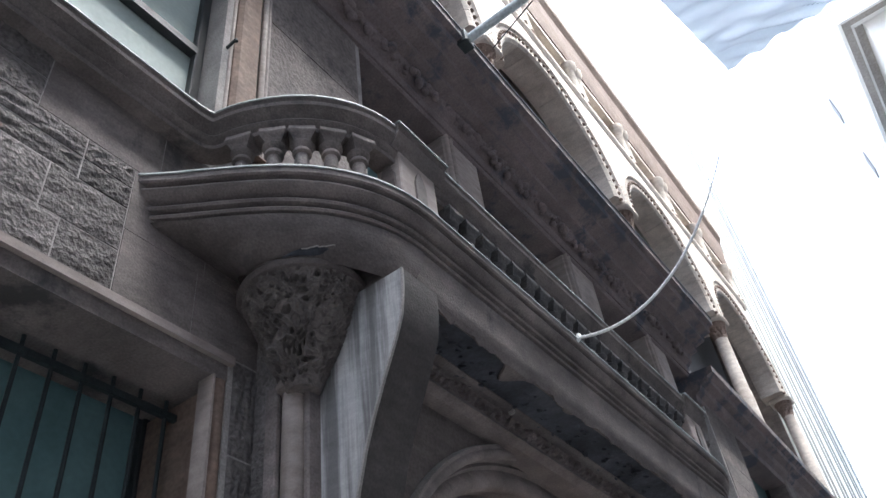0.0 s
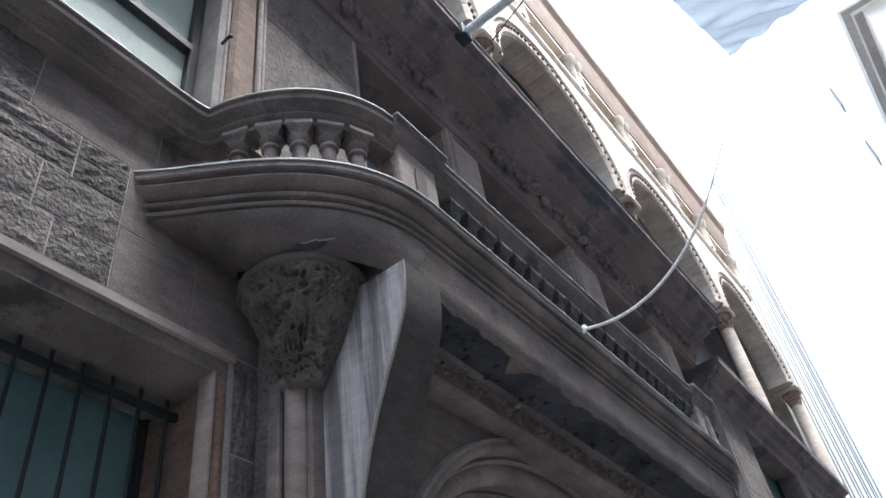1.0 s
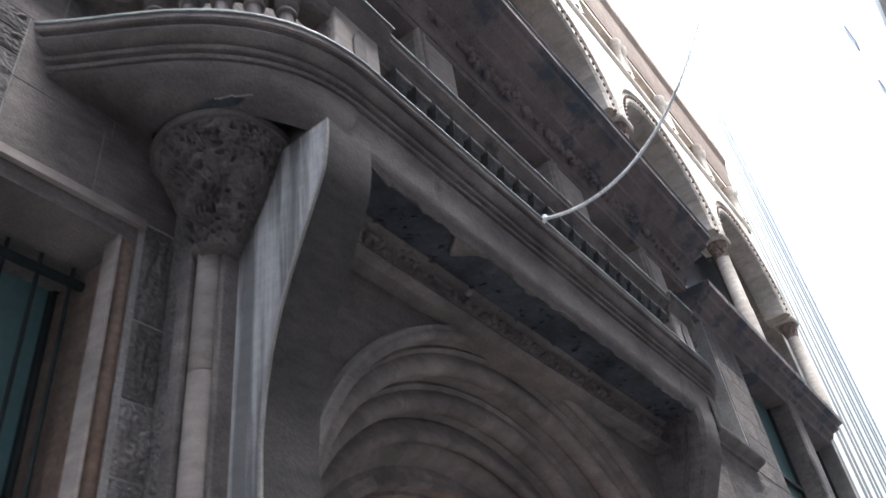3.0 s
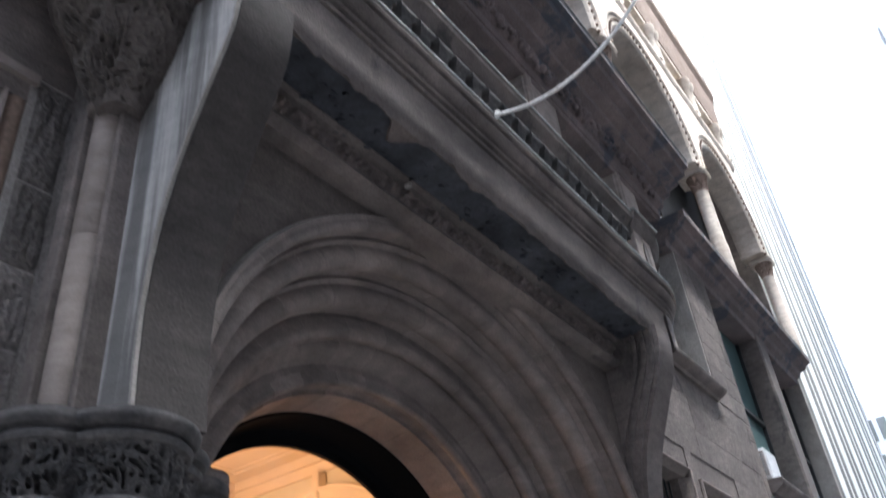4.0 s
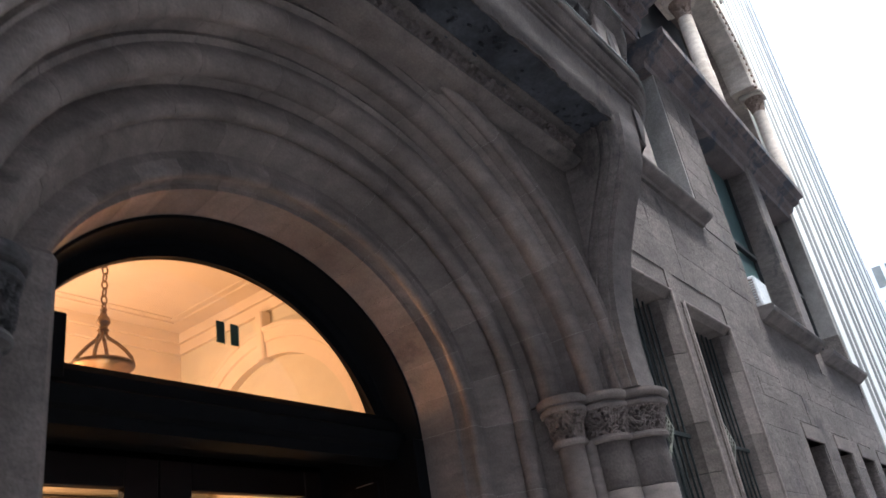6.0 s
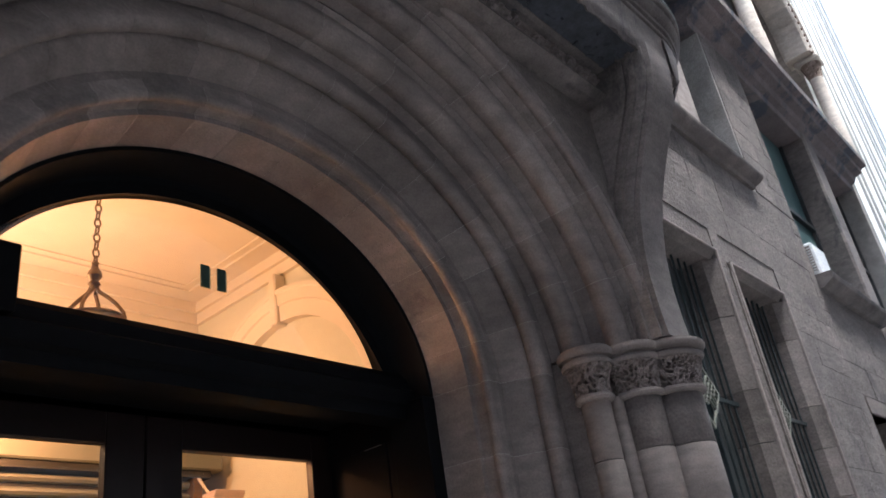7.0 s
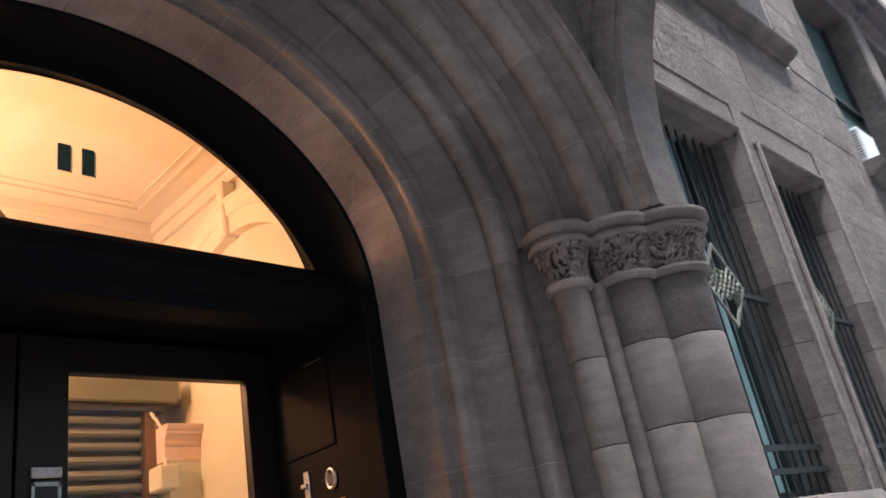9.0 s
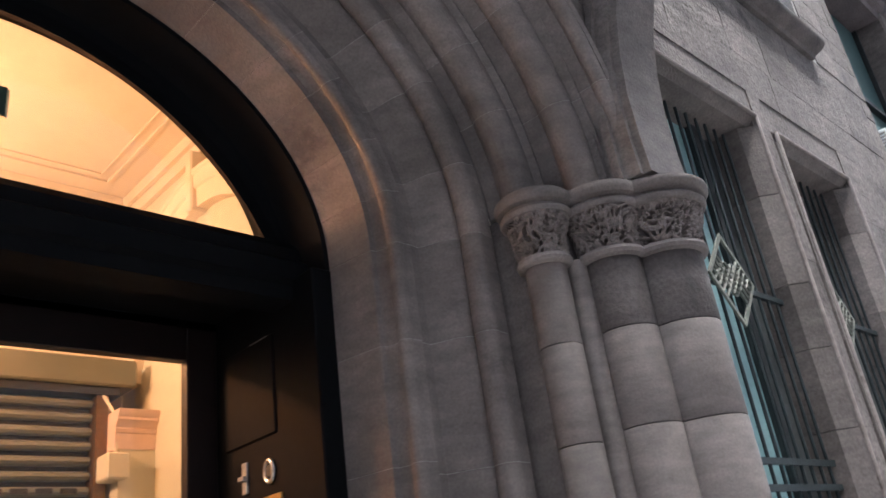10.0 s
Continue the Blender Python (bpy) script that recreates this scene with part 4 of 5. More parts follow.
for y0, y1 in zip(COLS, COLS[1:]):
    mid, r = (y0 + y1) / 2, (y1 - y0) / 2 - 0.42
    zc = 10.95
    # spandrel wall
    rows = []
    for i in range(33):
        y = y0 + (y1 - y0) * i / 32
        d = (r + 0.02) ** 2 - (y - mid) ** 2
        z = zc + math.sqrt(d) if d > 0 else zc
        rows.append([(XA, y, z), (XA, y, 13.75), (XA - 0.45, y, 13.75), (XA - 0.45, y, z)])
    part("spandrel", grid_faces(bmesh.new(), rows, closed_v=True, caps=True), CREAM, arcade)
    # voussoirs, with a bead of small studs round them
    for k in range(15):
        a, b = 180 * k / 15, 180 * (k + 1) / 15
        rows = [[(x, mid + rr_ * math.cos(radians(t)), zc + rr_ * math.sin(radians(t))) for x, rr_ in ((XA - 0.4, r), (XA + 0.02, r), (XA + 0.06, r + 0.05), (XA + 0.06, r + 0.24), (XA + 0.10, r + 0.27), (XA + 0.10, r + 0.34), (XA - 0.05, r + 0.36))] for t in (a + 0.2, (a + b) / 2, b - 0.2)]
        part("arcade_voussoir", grid_faces(bmesh.new(), rows, closed_v=True, caps=True), CREAM, arcade)
    bm = bmesh.new()
    for k in range(41):
        t = radians(180 * k / 40)
        q = bmesh.ops.create_icosphere(bm, subdivisions=1, radius=0.035)
        bmesh.ops.translate(bm, vec=(XA + 0.07, mid + (r + 0.14) * math.cos(t), zc + (r + 0.14) * math.sin(t)), verts=q["verts"])
    tagged(part("bead_moulding", bm, RUST, arcade), kind="stuff")
    # dark window behind the arch
    part("arch_glazing", boxed(-3.3, -3.25, y0 + 0.3, y1 - 0.3, 9.2, 13.2), FRAME, arcade)
    # upper gallery: paired colonnettes
    for o in (-0.12, 0.12):
        part("colonnette", lathe([(0.12, 13.95), (0.1, 14.05), (0.1, 14.70), (0.11, 14.72), (0.17, 14.9), (0.17, 14.96)], XA - 0.04, mid + o - 0.0, 12), CREAM, arcade, smooth=True)
        part("colonnette", lathe([(0.12, 13.95), (0.1, 14.05), (0.1, 14.70), (0.11, 14.72), (0.17, 14.9), (0.17, 14.96)], XA - 0.04, y1 + o, 12), CREAM, arcade, smooth=True)
    part("gallery_glazing", boxed(-2.85, -2.8, y0 + 0.2, y1 - 0.2, 13.95, 14.95), FRAME, arcade)
part("gallery_sill", along_y([(-2.9, 13.72), (XA + 0.01, 13.72), (XA + 0.05, 13.82), (XA + 0.05, 13.92), (-2.9, 13.95)], -2.0, 18.6), CREAM, arcade)
part("gallery_head", along_y([(-2.9, 14.95), (XA, 14.95), (XA, 15.15), (-2.9, 15.15)], -2.0, 18.6), CREAM, arcade)
part("crowning_cornice", along_y([(-3.0, 15.1), (XA + 0.02, 15.1), (XA + 0.05, 15.3), (XA + 0.08, 15.6), (XA + 0.11, 16.0), (XA + 0.19, 16.2), (XA + 0.19, 16.45), (-3.0, 16.6)], -2.0, 18.65, 1), RUST, arcade)
# ---- white tower beyond ----
tower = thing("tower_block", "tall white tower with vertical fins", "building")
part("wall", boxed(-14, -2.95, 19.0, 33.2, 0, 60.0), TOWERGLASS, tower)
part("end_wall", boxed(-14, -3.11, 18.94, 18.995, 0, 60.0), WHITE, tower)
part("corner_column", boxed(-3.1, -2.7, 18.9, 19.5, 0, 60), WHITE, tower)
part("parapet", boxed(-14, -2.94, 19.0, 33.2, 60.0, 60.8, bevel=0.04), WHITE, tower)
broad, narrow = (finish("fin", boxed(-0.012, 0.0, -w, w, 0, 60.0), WHITE) for w in (0.34, 0.08))
for i in range(7):
    for mesh, y in ((broad, 20.1 + i * 1.95), (narrow, 21.08 + i * 1.95)):
        f = new("fin", mesh)
        f.parent, f.location = tower, (-2.938, y, 0)
far = thing("far_office", "distant white office block with blue window bands", "building")
part("wall", boxed(-9.0, -1.0, 78, 90, 0, 27), PALEWALL, far)
for i in range(8):
    for j in range(7):
        part("window", boxed(-8.6 + j * 1.08, -7.9 + j * 1.08, 77.9, 78.02, 1.5 + i * 3.1, 3.4 + i * 3.1), TOWERGLASS, far)
# white building across the street
across = thing("white_building", "tall white rendered building across the street", "building")
part("wall", boxed(6.0, 18, 28, 75, 0, 58), PALEWALL, across)
# Unseen block, added beside the street to limit sky light from the east.
part("wall", boxed(7.5, 18, -25, 27.9, 0, 30), GREYTRIM, across, "grey block out of view, added to limit eastern sky light")
for y, z in ((52.2, 47.5), (54.2, 42.9)):
    part("vent", boxed(5.9, 6.02, y, y + 1.2, z, z + 1.9), GREYTRIM, across)
# overhanging eave with sunk soffit panels
eave = thing("eave", "deep grey stone eave with sunk pale soffit panels", "eave", kind="structure")
part("fascia", boxed(4.99, 5.16, 27.05, 70, 30.0, 30.9, bevel=0.03), PALEWALL, eave)
part("fascia", boxed(5.16, 8.0, 27.05, 27.22, 30.0, 30.9, bevel=0.03), PALEWALL, eave)
part("soffit_band", boxed(5.16, 5.50, 27.22, 70, 30.12, 30.5), GREYTRIM, eave)
part("soffit_band", boxed(5.50, 8.0, 27.22, 27.62, 30.12, 30.5), GREYTRIM, eave)
part("soffit_step", boxed(5.50, 5.62, 27.62, 70, 30.22, 30.6), PALEWALL, eave)
part("soffit_step", boxed(5.62, 8.0, 27.62, 27.95, 30.22, 30.6), PALEWALL, eave)
part("soffit_panel", boxed(5.62, 6.0, 27.95, 70, 30.34, 30.7), GREYTRIM, eave)
part("roof_slab", boxed(5.0, 8.0, 27.06, 70, 30.72, 31.0), GREYTRIM, eave)
# unseen wall added behind the camera to hold back sky light
structure("unseen_street_end", boxed(-30, 30, -27, -25, 0, 23), GREYTRIM, "plain grey wall out of view, added to hold back sky light", "wall")

# ---- flagpole, banner, cords ----
flagpole = thing("flagpole", "pale blue-grey flagpole slanting out over the street", "flagpole")
part("pole", tube([(-2.05, 4.44, 9.06), (2.2, 5.05, 10.2)], 0.05, 14), POLE, flagpole, smooth=True)
part("bracket", boxed(-2.1, -1.86, 4.38, 4.54, 9.0, 9.2, bevel=0.01), IRON, flagpole)
part("stay", tube([(-2.2, 5.9, 10.9), (-0.9, 4.61, 9.37)], 0.008, 6), IRON, flagpole)
banner = thing("banner", "pale blue cloth banner with folds hanging over the street", "banner")
rows = []
for i in range(60):
    u = i / 59 * 1.6
    row = []
    for j in range(90):
        v = j / 89 * 1.5
        sag = 0.10 * math.sin(math.pi * min(1.0, u / 1.3)) * (1.0 - 0.25 * v)
        x = 0.14 + 0.96 * u - 0.20 * v
        z = 7.10 + 0.02 * u + 1.33 * v + sag * 0.35
        wave = u * 0.55 + v + 0.5 * (u - 0.6) ** 2
        yy = 4.9 + 0.022 * math.sin(34 * wave + 3 * noise.noise(Vector((u * 3, v * 3, 5)))) * (0.4 + 0.6 * abs(noise.noise(Vector((u * 2, v * 5, 2))))) + 0.05 * noise.noise(Vector((u * 3, v * 6, 1)))
        yy += 0.02 * math.sin(60 * v + 25 * u) * math.exp(-6 * v)
        row.append((x, yy, z))
    rows.append(row)
part("cloth", grid_faces(bmesh.new(), rows), CLOTH, banner, smooth=True)
cord = thing("cord", "white cord slung from the balcony edge across the street", "cord")

CORD_END, CORD_SAG = (0.15, 4.88, 7.06), 0.60


# ---- entrance: fanlight, vestibule, door ----
GX = -3.40                     # fanlight plane
TB = 2.78                      # lower edge of the fanlight glass
fanlight = thing("fanlight", "dark wooden arched fanlight with clear glass above the doors", "fanlight")


FC, FZ, FR = 4.73, 2.19, 1.30   # circle of the glass


def arch_solid(x0, x1, r0, r1, z_low, steps=40, cy=C, cz=ZC):
    """A flat arched ring between two radii, cut off level at z_low."""
    rows = []
    a0, b0 = math.asin((z_low - cz) / r0), math.asin((z_low - cz) / r1)
    for i in range(steps + 1):
        a, b = a0 + (math.pi - 2 * a0) * i / steps, b0 + (math.pi - 2 * b0) * i / steps
        rows.append([(x0, cy + r0 * math.cos(a), cz + r0 * math.sin(a)), (x1, cy + r0 * math.cos(a), cz + r0 * math.sin(a)), (x1, cy + r1 * math.cos(b), cz + r1 * math.sin(b)), (x0, cy + r1 * math.cos(b), cz + r1 * math.sin(b))])
    return grid_faces(bmesh.new(), rows, closed_v=True, caps=True)


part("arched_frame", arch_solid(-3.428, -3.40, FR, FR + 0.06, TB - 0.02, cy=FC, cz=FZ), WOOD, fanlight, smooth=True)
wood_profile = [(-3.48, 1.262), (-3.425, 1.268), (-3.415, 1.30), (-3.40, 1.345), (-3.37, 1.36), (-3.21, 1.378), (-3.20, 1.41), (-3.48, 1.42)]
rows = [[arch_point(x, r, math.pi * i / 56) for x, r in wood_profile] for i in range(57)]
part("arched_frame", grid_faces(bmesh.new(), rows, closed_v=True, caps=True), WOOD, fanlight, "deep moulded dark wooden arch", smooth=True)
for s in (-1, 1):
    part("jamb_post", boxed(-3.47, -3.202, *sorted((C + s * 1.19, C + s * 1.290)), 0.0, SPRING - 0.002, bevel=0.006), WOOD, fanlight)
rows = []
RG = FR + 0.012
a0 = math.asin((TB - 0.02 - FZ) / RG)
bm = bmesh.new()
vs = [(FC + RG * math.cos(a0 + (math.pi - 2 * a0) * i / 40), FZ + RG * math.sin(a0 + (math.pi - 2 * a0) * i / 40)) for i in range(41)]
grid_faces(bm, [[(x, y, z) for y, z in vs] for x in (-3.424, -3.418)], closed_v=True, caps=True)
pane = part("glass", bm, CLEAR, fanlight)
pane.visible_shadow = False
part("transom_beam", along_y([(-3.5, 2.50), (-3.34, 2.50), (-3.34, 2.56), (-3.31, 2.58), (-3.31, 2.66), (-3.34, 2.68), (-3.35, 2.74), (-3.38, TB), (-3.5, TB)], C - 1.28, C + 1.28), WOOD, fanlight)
# the two numerals on the glass, as plain bars
for y in (4.735, 4.828):
    part("bar", boxed(-3.416, -3.410, y - 0.024, y + 0.024, 3.045, 3.165), GREEN, fanlight, "dark green painted numeral bar")
    part("bar_edge", boxed(-3.417, -3.412, y + 0.024, y + 0.032, 3.04, 3.16), GILT, fanlight)

part("corner_block", boxed(-3.37, -3.29, 3.42, 3.835, TB - 0.1, 2.965, bevel=0.006), WOOD, fanlight, "dark block on the transom")

vestibule = thing("vestibule", "dark varnished wooden vestibule panelling round the doors", "panelling")
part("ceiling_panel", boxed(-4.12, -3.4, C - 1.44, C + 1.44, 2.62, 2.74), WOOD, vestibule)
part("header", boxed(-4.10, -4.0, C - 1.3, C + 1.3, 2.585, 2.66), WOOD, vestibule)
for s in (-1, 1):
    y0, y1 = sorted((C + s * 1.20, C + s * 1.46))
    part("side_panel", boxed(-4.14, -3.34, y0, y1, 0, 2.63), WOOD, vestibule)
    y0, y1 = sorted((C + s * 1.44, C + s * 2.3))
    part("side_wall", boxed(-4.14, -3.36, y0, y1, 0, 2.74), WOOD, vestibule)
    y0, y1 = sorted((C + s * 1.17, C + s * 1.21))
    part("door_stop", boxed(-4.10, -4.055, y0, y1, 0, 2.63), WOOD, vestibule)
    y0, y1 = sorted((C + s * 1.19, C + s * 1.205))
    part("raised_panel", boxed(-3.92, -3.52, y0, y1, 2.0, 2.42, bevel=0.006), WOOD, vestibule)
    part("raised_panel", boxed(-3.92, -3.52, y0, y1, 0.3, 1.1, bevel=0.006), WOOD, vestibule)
doors = thing("double_door", "dark wooden double door with large clear panes", "door")
DX = -4.0
PTOP = 2.43
for s in (-1, 1):
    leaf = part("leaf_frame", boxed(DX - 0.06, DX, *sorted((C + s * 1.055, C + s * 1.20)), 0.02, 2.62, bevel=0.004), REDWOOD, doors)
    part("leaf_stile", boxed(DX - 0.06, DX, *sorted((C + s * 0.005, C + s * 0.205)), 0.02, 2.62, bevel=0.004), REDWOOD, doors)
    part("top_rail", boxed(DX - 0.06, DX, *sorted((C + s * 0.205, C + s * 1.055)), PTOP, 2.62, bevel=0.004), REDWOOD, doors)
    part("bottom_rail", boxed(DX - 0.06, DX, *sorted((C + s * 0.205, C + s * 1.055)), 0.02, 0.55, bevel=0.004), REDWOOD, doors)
    g = part("pane", boxed(DX - 0.034, DX - 0.028, *sorted((C + s * 0.2, C + s * 1.06)), 0.5, PTOP + 0.01), CLEAR, doors)
    g.visible_shadow = False
part("astragal", boxed(DX - 0.075, DX - 0.055, C - 0.03, C + 0.03, 0.02, 2.62), WOOD, doors)
part("lock_plate", boxed(DX, DX + 0.012, C + 0.07, C + 0.16, 1.72, 1.98, bevel=0.003), FRAME, doors, "dark entry keypad")
part("keypad_rim", boxed(DX + 0.012, DX + 0.02, C + 0.055, C + 0.175, 1.985, 2.03, bevel=0.004), STEEL, doors, "pale keypad cap")
for y0, y1, z0, z1 in ((C + 0.06, C + 0.072, 1.70, 1.97), (C + 0.16, C + 0.172, 1.70, 1.97), (C + 0.06, C + 0.172, 1.955, 1.97)):
    part("keypad_edge", boxed(DX + 0.01, DX + 0.018, y0, y1, z0, z1), POLE, doors)
# fittings on the side panel beside the door
fit_y = C + 1.20
lock = thing("door_lock", "steel ring lock on the dark side panel", "lock")
bm = bmesh.new()
rows = []
for i in range(24):
    t = 2 * math.pi * i / 24
    rows.append([(-3.585 + (0.030 + 0.009 * math.cos(p)) * math.cos(t), fit_y - 0.006 + 0.009 * math.sin(p), 1.86 + (0.042 + 0.009 * math.cos(p)) * math.sin(t)) for p in [2 * math.pi * k / 8 for k in range(8)]])
grid_faces(bm, rows, closed_u=True, closed_v=True)
part("ring", bm, STEEL, lock, smooth=True)
part("barrel", tube([(-3.585, fit_y - 0.01, 1.86), (-3.585, fit_y + 0.01, 1.86)], 0.024, 12), FRAME, lock)
latch = thing("door_latch", "small steel latch plate on the side panel", "latch")
part("plate", boxed(-3.79, -3.75, fit_y - 0.01, fit_y + 0.002, 1.80, 1.93, bevel=0.003), STEEL, latch)
part("bolt", boxed(-3.80, -3.755, fit_y - 0.024, fit_y - 0.01, 1.855, 1.875, bevel=0.003), STEEL, latch)
plaque = thing("brass_plaque", "bright brass letter plate on the side panel", "plaque")
part("plate", boxed(-3.72, -3.50, fit_y - 0.012, fit_y + 0.002, 1.45, 1.765, bevel=0.004), BRASS, plaque)
# A dim grey sheet paints the soft reflection on the side panel.
notice = thing("notice", "dim sheet standing for a soft reflection on the side panel", "notice")
part("sheet", boxed(-3.70, -3.56, fit_y - 0.008, fit_y + 0.001, 2.12, 2.42), GREYTRIM, notice)

# ---- lit hall behind ----
HX0, HX1, HY0, HY1, HZ = -5.95, -3.5, 2.9, 6.36, 4.28
structure("floor", boxed(HX0, HX1 + 0.1, HY0, HY1, -0.05, 0.015), PLASTER_PALE, "pale hall floor", "floor")
structure("hall_wall_back", boxed(HX0 - 0.1, HX0, HY0, HY1, 0, HZ), PLASTER, "cream plaster hall wall", "wall")
structure("hall_wall_south", boxed(HX0, HX1, HY0 - 0.1, HY0, 0, HZ), PLASTER, "cream plaster hall wall", "wall")
structure("hall_wall_north", boxed(HX0, HX1, HY1, HY1 + 0.1, 0, HZ), PLASTER_PALE, "pale painted hall wall", "wall")
structure("ceiling", boxed(HX0, HX1, HY0, HY1, HZ, HZ + 0.1), PLASTER, "cream plaster hall ceiling", "ceiling")
bm = bmesh.new()
rows = []
for i in range(41):
    a = math.pi * i / 40
    rows.append([(HX1 + 0.04, C + 1.5 * math.cos(a), ZC + 1.5 * math.sin(a)), (HX1 + 0.04, C + 3.2 * math.cos(a), ZC + 3.2 * math.sin(a)), (HX1 - 0.06, C + 3.2 * math.cos(a), ZC + 3.2 * math.sin(a)), (HX1 - 0.06, C + 1.5 * math.cos(a), ZC + 1.5 * math.sin(a))])
grid_faces(bm, rows, closed_v=True, caps=True)
structure("hall_wall_front", bm, PLASTER, "plaster wall above the fanlight", "wall")
hall_trim = thing("hall_cornice", "stepped cream plaster cornice round the hall ceiling", "moulding", kind="structure")
def hall_ring(inset, wide, z0, z1):
    """A moulding that runs round the hall, mitred at the corners."""
    x0, x1, y0, y1 = HX0 + inset, HX1 - 0.02, HY0 + inset, HY1 - inset
    bm = bmesh.new()
    box(bm, x0, x0 + wide, y0, y1, z0, z1)
    box(bm, x0 + wide, x1, y1 - wide, y1, z0, z1)
    box(bm, x0 + wide, x1, y0, y0 + wide, z0, z1)
    return bm


for inset, wide, z0 in ((0.002, 0.035, 4.10), (0.04, 0.03, 4.19), (0.24, 0.02, 4.262), (0.32, 0.015, 4.268)):
    part("moulding", hall_ring(inset, wide, z0, HZ - 0.002), PLASTER, hall_trim)
# arch on the north wall, with bracket-like keystone
bm = bmesh.new()
ax, az, ar = -4.78, 2.83, 0.86
rows = []
for i in range(33):
    a = math.pi * i / 32
    rows.append([(ax + r * math.cos(a), HY1 - y, az + r * math.sin(a)) for y, r in ((0.0, ar), (0.07, ar), (0.075, ar + 0.12), (0.09, ar + 0.13), (0.095, ar + 0.21), (0.105, ar + 0.22), (0.105, ar + 0.25), (0.0, ar + 0.26))])
grid_faces(bm, rows, closed_v=True, caps=True)
inner_arch = thing("hall_arch", "cream plaster arch on the hall wall", "arch", kind="structure")
part("archivolt", bm, PLASTER, inner_arch, smooth=True)
part("recess", boxed(ax - ar, ax + ar, HY1 - 0.012, HY1 - 0.002, 2.0, az + ar * 0.1), PLASTER_PALE, inner_arch)
part("keystone", boxed(ax - 0.075, ax + 0.005, HY1 - 0.11, HY1 - 0.001, az + ar - 0.02, az + ar + 0.40, bevel=0.012), PLASTER, inner_arch)
# pilaster with pink cornice, steel shutter
pil = thing("hall_pilaster", "pale pilaster with pink marble capital", "pilaster", kind="structure")
part("shaft", boxed(-5.75, -5.42, 6.13, 6.355, 0, 2.36), PLASTER_PALE, pil)
part("capital", along_y([(-5.8, 2.36), (-5.415, 2.36), (-5.412, 2.45), (-5.405, 2.455), (-5.40, 2.475), (-5.408, 2.485), (-5.392, 2.51), (-5.375, 2.525), (-5.378, 2.54), (-5.36, 2.56), (-5.355, 2.585), (-5.8, 2.585)], 6.10, 6.357), PINK, pil, "pale pink moulded capital", smooth=True)
shutter = thing("roller_shutter", "half-lowered grey steel roller shutter in the hall", "shutter")
part("shutter_box", boxed(-5.9, -5.47, 3.0, 6.25, 2.75, 2.92, bevel=0.012), SHUTTER, shutter)
part("box_lip", boxed(-5.66, -5.50, 3.0, 6.16, 2.70, 2.75), FRAME, shutter)
for i in range(18):
    z = 2.69 - i * 0.085
    part("slat", along_y([(-5.62, z), (-5.575, z - 0.004), (-5.553, z - 0.02), (-5.55, z - 0.036), (-5.565, z - 0.052), (-5.60, z - 0.058), (-5.62, z - 0.058)], 3.0, 6.02), SHUTTER, shutter, smooth=True)
    part("slat_joint", boxed(-5.63, -5.60, 3.0, 6.02, z - 0.085, z - 0.058), FRAME, shutter)
for i in range(9):
    part("slot", boxed(-5.552, -5.546, 5.86 - i * 0.13, 5.95 - i * 0.13, 2.133, 2.163), FRAME, shutter)
part("guide_rail", boxed(-5.66, -5.52, 6.03, 6.10, 0, 2.70), BRONZE, shutter)
part("motor_box", boxed(-5.52, -5.36, 6.04, 6.17, 2.18, 2.33, bevel=0.01), PLASTER_PALE, shutter, "cream motor housing")
part("strap", tube([(-5.53, 6.06, 2.72), (-5.44, 6.12, 2.55), (-5.42, 6.11, 2.33)], 0.014, 6), PLASTER, shutter)
# hanging lantern
lantern = thing("hall_lantern", "bronze chain lantern with warm bulbs hanging from the hall ceiling", "lantern")
LX, LY = -4.40, 4.67
bm = bmesh.new()
z = HZ
i = 0
while z > 3.56:
    rows = []
    for k in range(10):
        t = 2 * math.pi * k / 10
        row = []
        for q in range(5):
            p = 2 * math.pi * q / 5
            a, b = (0.018 + 0.006 * math.cos(p)) * math.cos(t), (0.03 + 0.006 * math.cos(p)) * math.sin(t)
            c = 0.006 * math.sin(p)
            row.append((LX + (a if i % 2 else c), LY + (c if i % 2 else a), z - 0.03 + b))
        rows.append(row)
    grid_faces(bm, rows, closed_u=True, closed_v=True)
    z -= 0.05
    i += 1
part("chain", bm, BRONZE, lantern)
part("canopy", lathe([(0.05, HZ - 0.001), (0.05, HZ - 0.02), (0.03, HZ - 0.06), (0.012, HZ - 0.08)], LX, LY, 16), BRONZE, lantern, smooth=True)
part("knop", lathe([(0.01, 3.60), (0.022, 3.585), (0.012, 3.56), (0.035, 3.53), (0.042, 3.50), (0.022, 3.47), (0.036, 3.45), (0.012, 3.42)], LX, LY, 14), BRONZE, lantern, smooth=True)
for k in range(4):
    a = radians(45 + 90 * k)
    pts = [(LX + r * math.cos(a), LY + r * math.sin(a), zz) for r, zz in ((0.015, 3.44), (0.03, 3.40), (0.08, 3.36), (0.13, 3.31), (0.165, 3.26), (0.175, 3.22))]
    part("arm", tube(pts, 0.012, 6), BRONZE, lantern, smooth=True)
part("hoop", ring(LX, LY, 0.185, 3.205, 3.235, 0.02, 32), BRONZE, lantern)
part("bulb", lathe([(0.01, 3.16), (0.03, 3.14), (0.04, 3.10), (0.03, 3.06), (0.01, 3.04)], LX, LY, 14), GLOW, lantern, smooth=True)
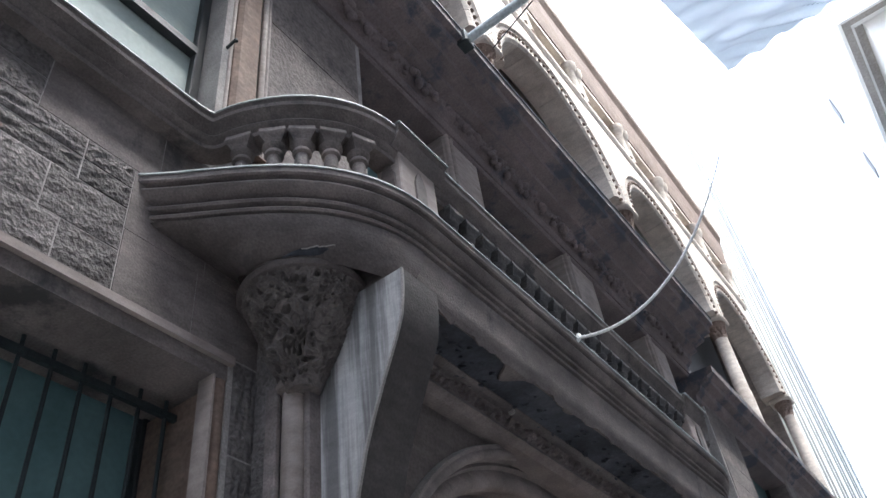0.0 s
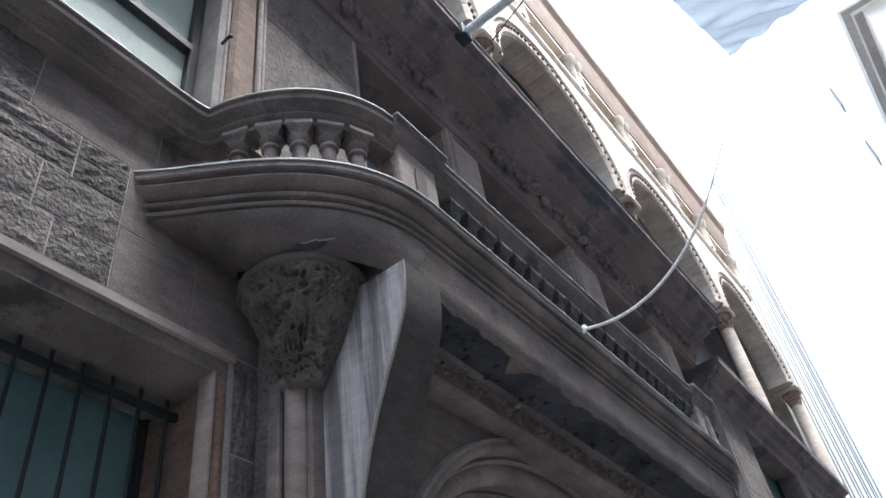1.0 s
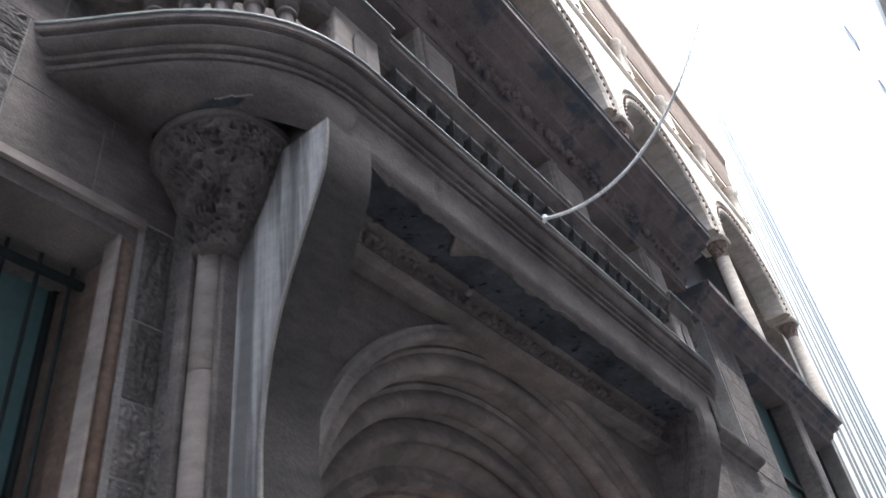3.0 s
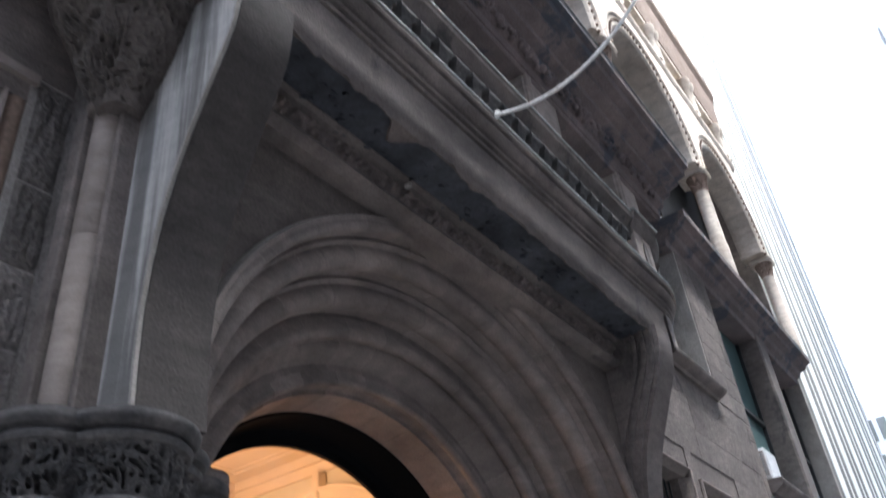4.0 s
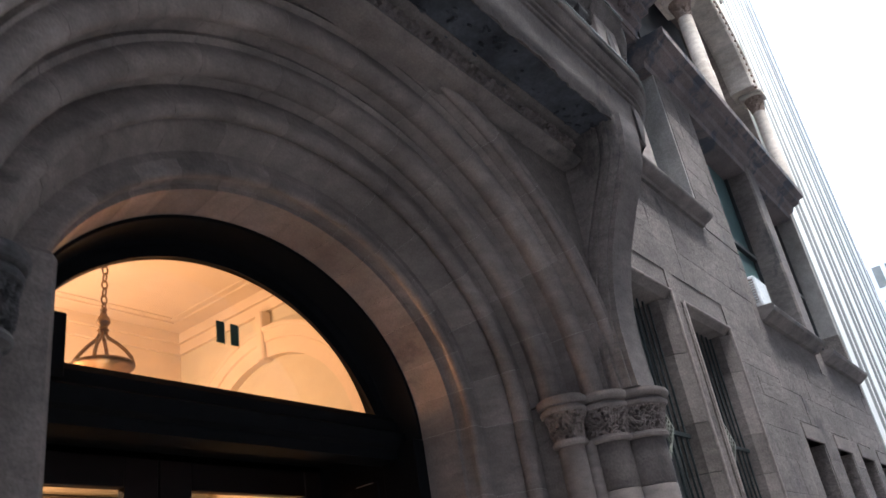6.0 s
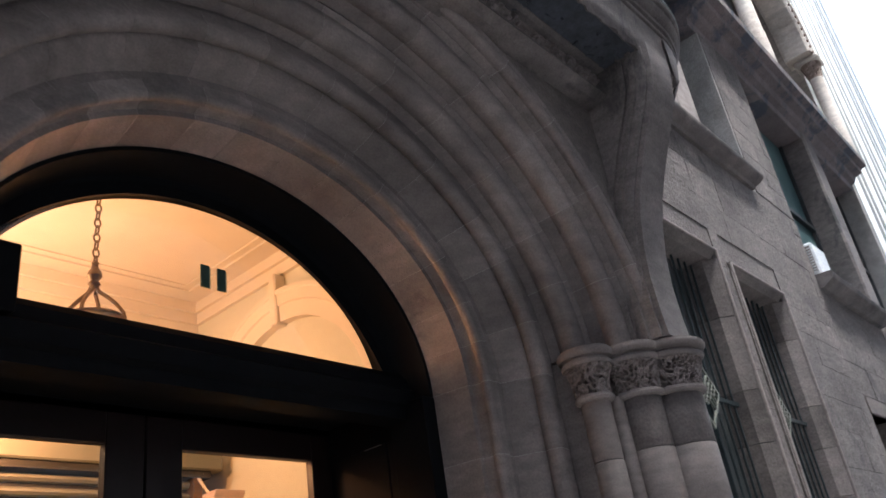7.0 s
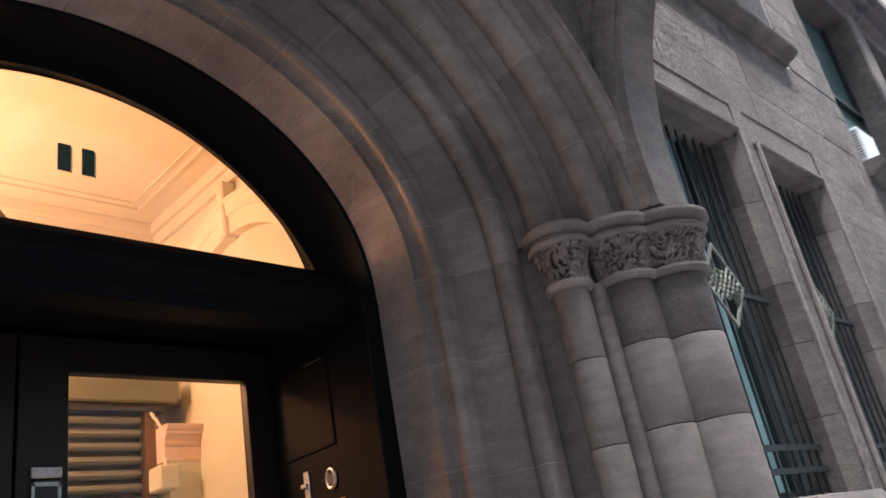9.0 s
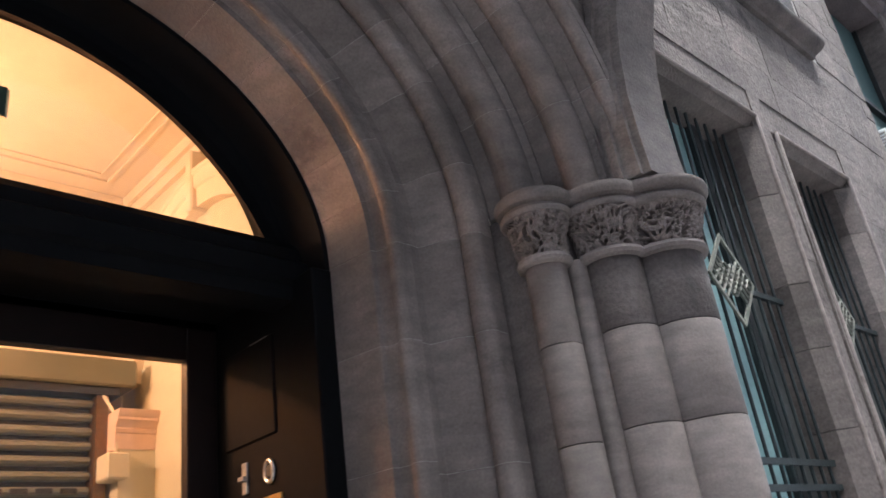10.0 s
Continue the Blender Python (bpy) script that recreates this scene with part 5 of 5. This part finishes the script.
# Two added lights, unseen, that warm the hall and the arch's inner ring.
for name, at, power, tint in (("unseen_hall_light", (-4.95, 4.70, 2.90), 7.8, (1.0, 0.38, 0.13)), ("unseen_hall_light", (-5.2, 3.9, 3.3), 7.3, (1.0, 0.61, 0.38))):
    lamp = new(name, bpy.data.lights.new(name, "POINT"))
    lamp.data.energy, lamp.data.shadow_soft_size, lamp.data.color = power, 0.06, tint
    lamp.location = at

# ---- iron grilles ----
def grille(name, hole, x, gap, top, label, diamond=None, rails=()):
    g = thing(name, label, "grille")
    y0, y1, z0, z1 = hole
    n = int((y1 - y0 - 0.1) / gap)
    bar = finish("bar", tube([(0, 0, z0), (0, 0, top)], 0.011, 6), IRON)
    for i in range(n + 1):
        b = new("bar", bar)
        b.parent, b.location = g, (x, y0 + 0.05 + (y1 - y0 - 0.1) * i / n, 0)
    for z in rails:
        part("rail", boxed(x - 0.012, x + 0.016, y0 - 0.02, y1 + 0.02, z - 0.018, z + 0.018), IRON, g)
    if diamond:
        yc, zc, hy, hz = diamond
        rim = [(hy, 0), (0, hz), (-hy, 0), (0, -hz)]
        d = part("diamond", grid_faces(bmesh.new(), [[(x + o, yc + a * s, zc + b * s) for a, b in rim] for o, s in ((0.05, 1.0), (0.065, 1.0), (0.065, 0.88), (0.05, 0.88))], closed_u=True, closed_v=True), LATTICE, g, "pale pierced diamond ornament")
        for k in range(-3, 4):
            for sgn in (1, -1):
                t = k / 4
                p0 = (x + 0.057, yc + hy * 0.88 * (t - (1 - abs(t)) * 0.5), zc + sgn * hz * 0.88 * (-(1 - abs(t)) * 0.5))
                p1 = (x + 0.057, yc + hy * 0.88 * (t + (1 - abs(t)) * 0.5), zc + sgn * hz * 0.88 * ((1 - abs(t)) * 0.5))
                part("lattice_bar", tube([p0, p1], 0.011, 5), LATTICE, d)
        for k in range(5):
            t = (k - 2) / 3
            rows = []
            cyy, czz = yc + hy * 0.55 * t, zc + hz * 0.2 * math.sin(k * 2.1)
            for q in range(12):
                a = 2 * math.pi * q / 12
                rows.append([(x + 0.057 + 0.01 * math.sin(p), cyy + (0.05 + 0.01 * math.cos(p)) * math.cos(a), czz + (0.05 + 0.01 * math.cos(p)) * math.sin(a)) for p in (0, 2.1, 4.2)])
            part("scroll", grid_faces(bmesh.new(), rows, closed_u=True, closed_v=True), LATTICE, d)
    return g


grille("window_grille", (-0.7, 2.14, 1.4, 4.2), -2.86, 0.15, 4.08, "dark iron bars before the tall window", rails=(4.0,))
grille("window_grille", WIN_A, -2.72, 0.125, 4.06, "dark iron grille with pale diamond ornament", (8.56, 2.80, 0.27, 0.30), rails=(2.79, 1.76, 1.62))
grille("window_grille", WIN_B, -2.72, 0.125, 4.02, "dark iron grille with pale diamond ornament", (10.12, 2.80, 0.27, 0.30), rails=(2.79, 1.76, 1.62))

# ---- small fittings ----
ac = thing("air_conditioner", "off-white window air conditioner on the stone sill", "air conditioner")
part("casing", boxed(-2.90, -2.49, 12.96, 13.5, 4.84, 5.29, bevel=0.02), ACWHITE, ac)
part("grille_panel", boxed(-2.62, -2.52, 12.945, 12.965, 4.90, 5.24), GREYTRIM, ac)
for i in range(9):
    part("fin", boxed(-2.615, -2.525, 12.938, 12.948, 4.91 + i * 0.036, 4.92 + i * 0.036), ACWHITE, ac)
hook = thing("iron_hook", "small rusted iron hook in the wall", "hook")
part("shank", tube([(-2.6, 1.05, 5.47), (-2.49, 1.05, 5.48), (-2.485, 1.05, 5.44)], 0.008, 6), IRON, hook)
pin = thing("iron_hook", "small iron pin in the window jamb", "hook")
part("shank", tube([(-2.62, 1.97, 6.72), (-2.46, 1.96, 6.72), (-2.455, 1.96, 6.69)], 0.012, 6), IRON, pin)
pts = []
P0, P1 = Vector((-1.60, 4.48, 5.06)), Vector(CORD_END)
for i in range(33):
    t = i / 32
    p = P0.lerp(P1, t)
    pts.append((p.x, p.y, p.z - CORD_SAG * 4 * t * (1 - t)))
bm = bmesh.new()
for a, r in ((0, 0.012), (14, 0.011), (20, 0.006), (25, 0.004)):
    tube(pts[a:{0: 15, 14: 21, 20: 26, 25: 33}[a]], r, 8, bm)
part("strand", bm, CORD, cord, smooth=True)
part("knot", tube([(-1.62, 4.46, 5.02), (-1.595, 4.48, 5.06), (-1.60, 4.50, 5.09)], 0.02, 8), CORD, cord)

# ---- stones of the walls ----
courses(wall_south, -1.6, 1.50, 4.242, 5.06, W, [], ROCK, True, tall=(0.24, 0.32), long=(0.45, 0.9), joint=0.010, split=0.25)
courses(wall_south, -1.6, 0.95, 5.06, 5.46, W, [], ROCK, True, tall=(0.20, 0.24), long=(0.4, 0.8), joint=0.010)
courses(wall_south, 0.95, 2.40, 5.06, 5.46, W - 0.004, [], BROWN, False, tall=(0.36, 0.42), long=(0.55, 0.8), joint=0.006)
courses(wall_south, 1.50, 2.40, 4.242, 5.06, W - 0.004, [], BROWN, False, tall=(0.36, 0.44), long=(0.4, 0.6), joint=0.006)
courses(wall_south, 2.225, 2.40, 1.2, 4.238, W, [], ROCK, True, tall=(0.3, 0.45), long=(0.3, 0.4), joint=0.012)
courses(wall_north, 7.14, 12.6, 1.2, 5.52, W, [(WIN_A[0] - 0.05, WIN_A[1] + 0.05, 1.25, 4.19), (WIN_B[0] - 0.05, WIN_B[1] + 0.05, 1.25, 4.14)], TOOLED, True, tall=(0.28, 0.42), long=(0.5, 1.2), joint=0.0025, split=0.1)
courses(wall_north, 12.6, 18.68, 1.4, 5.52, W, [(a - 0.05, b + 0.05, c, d + 0.2) for a, b, c, d in SMALL] + [(UP_A[0] - 0.02, UP_A[1], 4.6, 6), (UP_B[0], UP_B[1] + 0.02, 4.6, 6)], TOOLED, True, tall=(0.28, 0.42), long=(0.6, 1.3), joint=0.0025, split=0.1)
courses(wall_upper, 2.3, 3.39, 5.58, 8.45, W, [], TOOLED, True, tall=(0.8, 1.1), long=(1.1, 1.2), joint=0.004)
courses(wall_upper, 11.6, 12.85, 5.58, 8.3, W, [], TOOLED, True, tall=(0.26, 0.36), long=(0.4, 0.7))
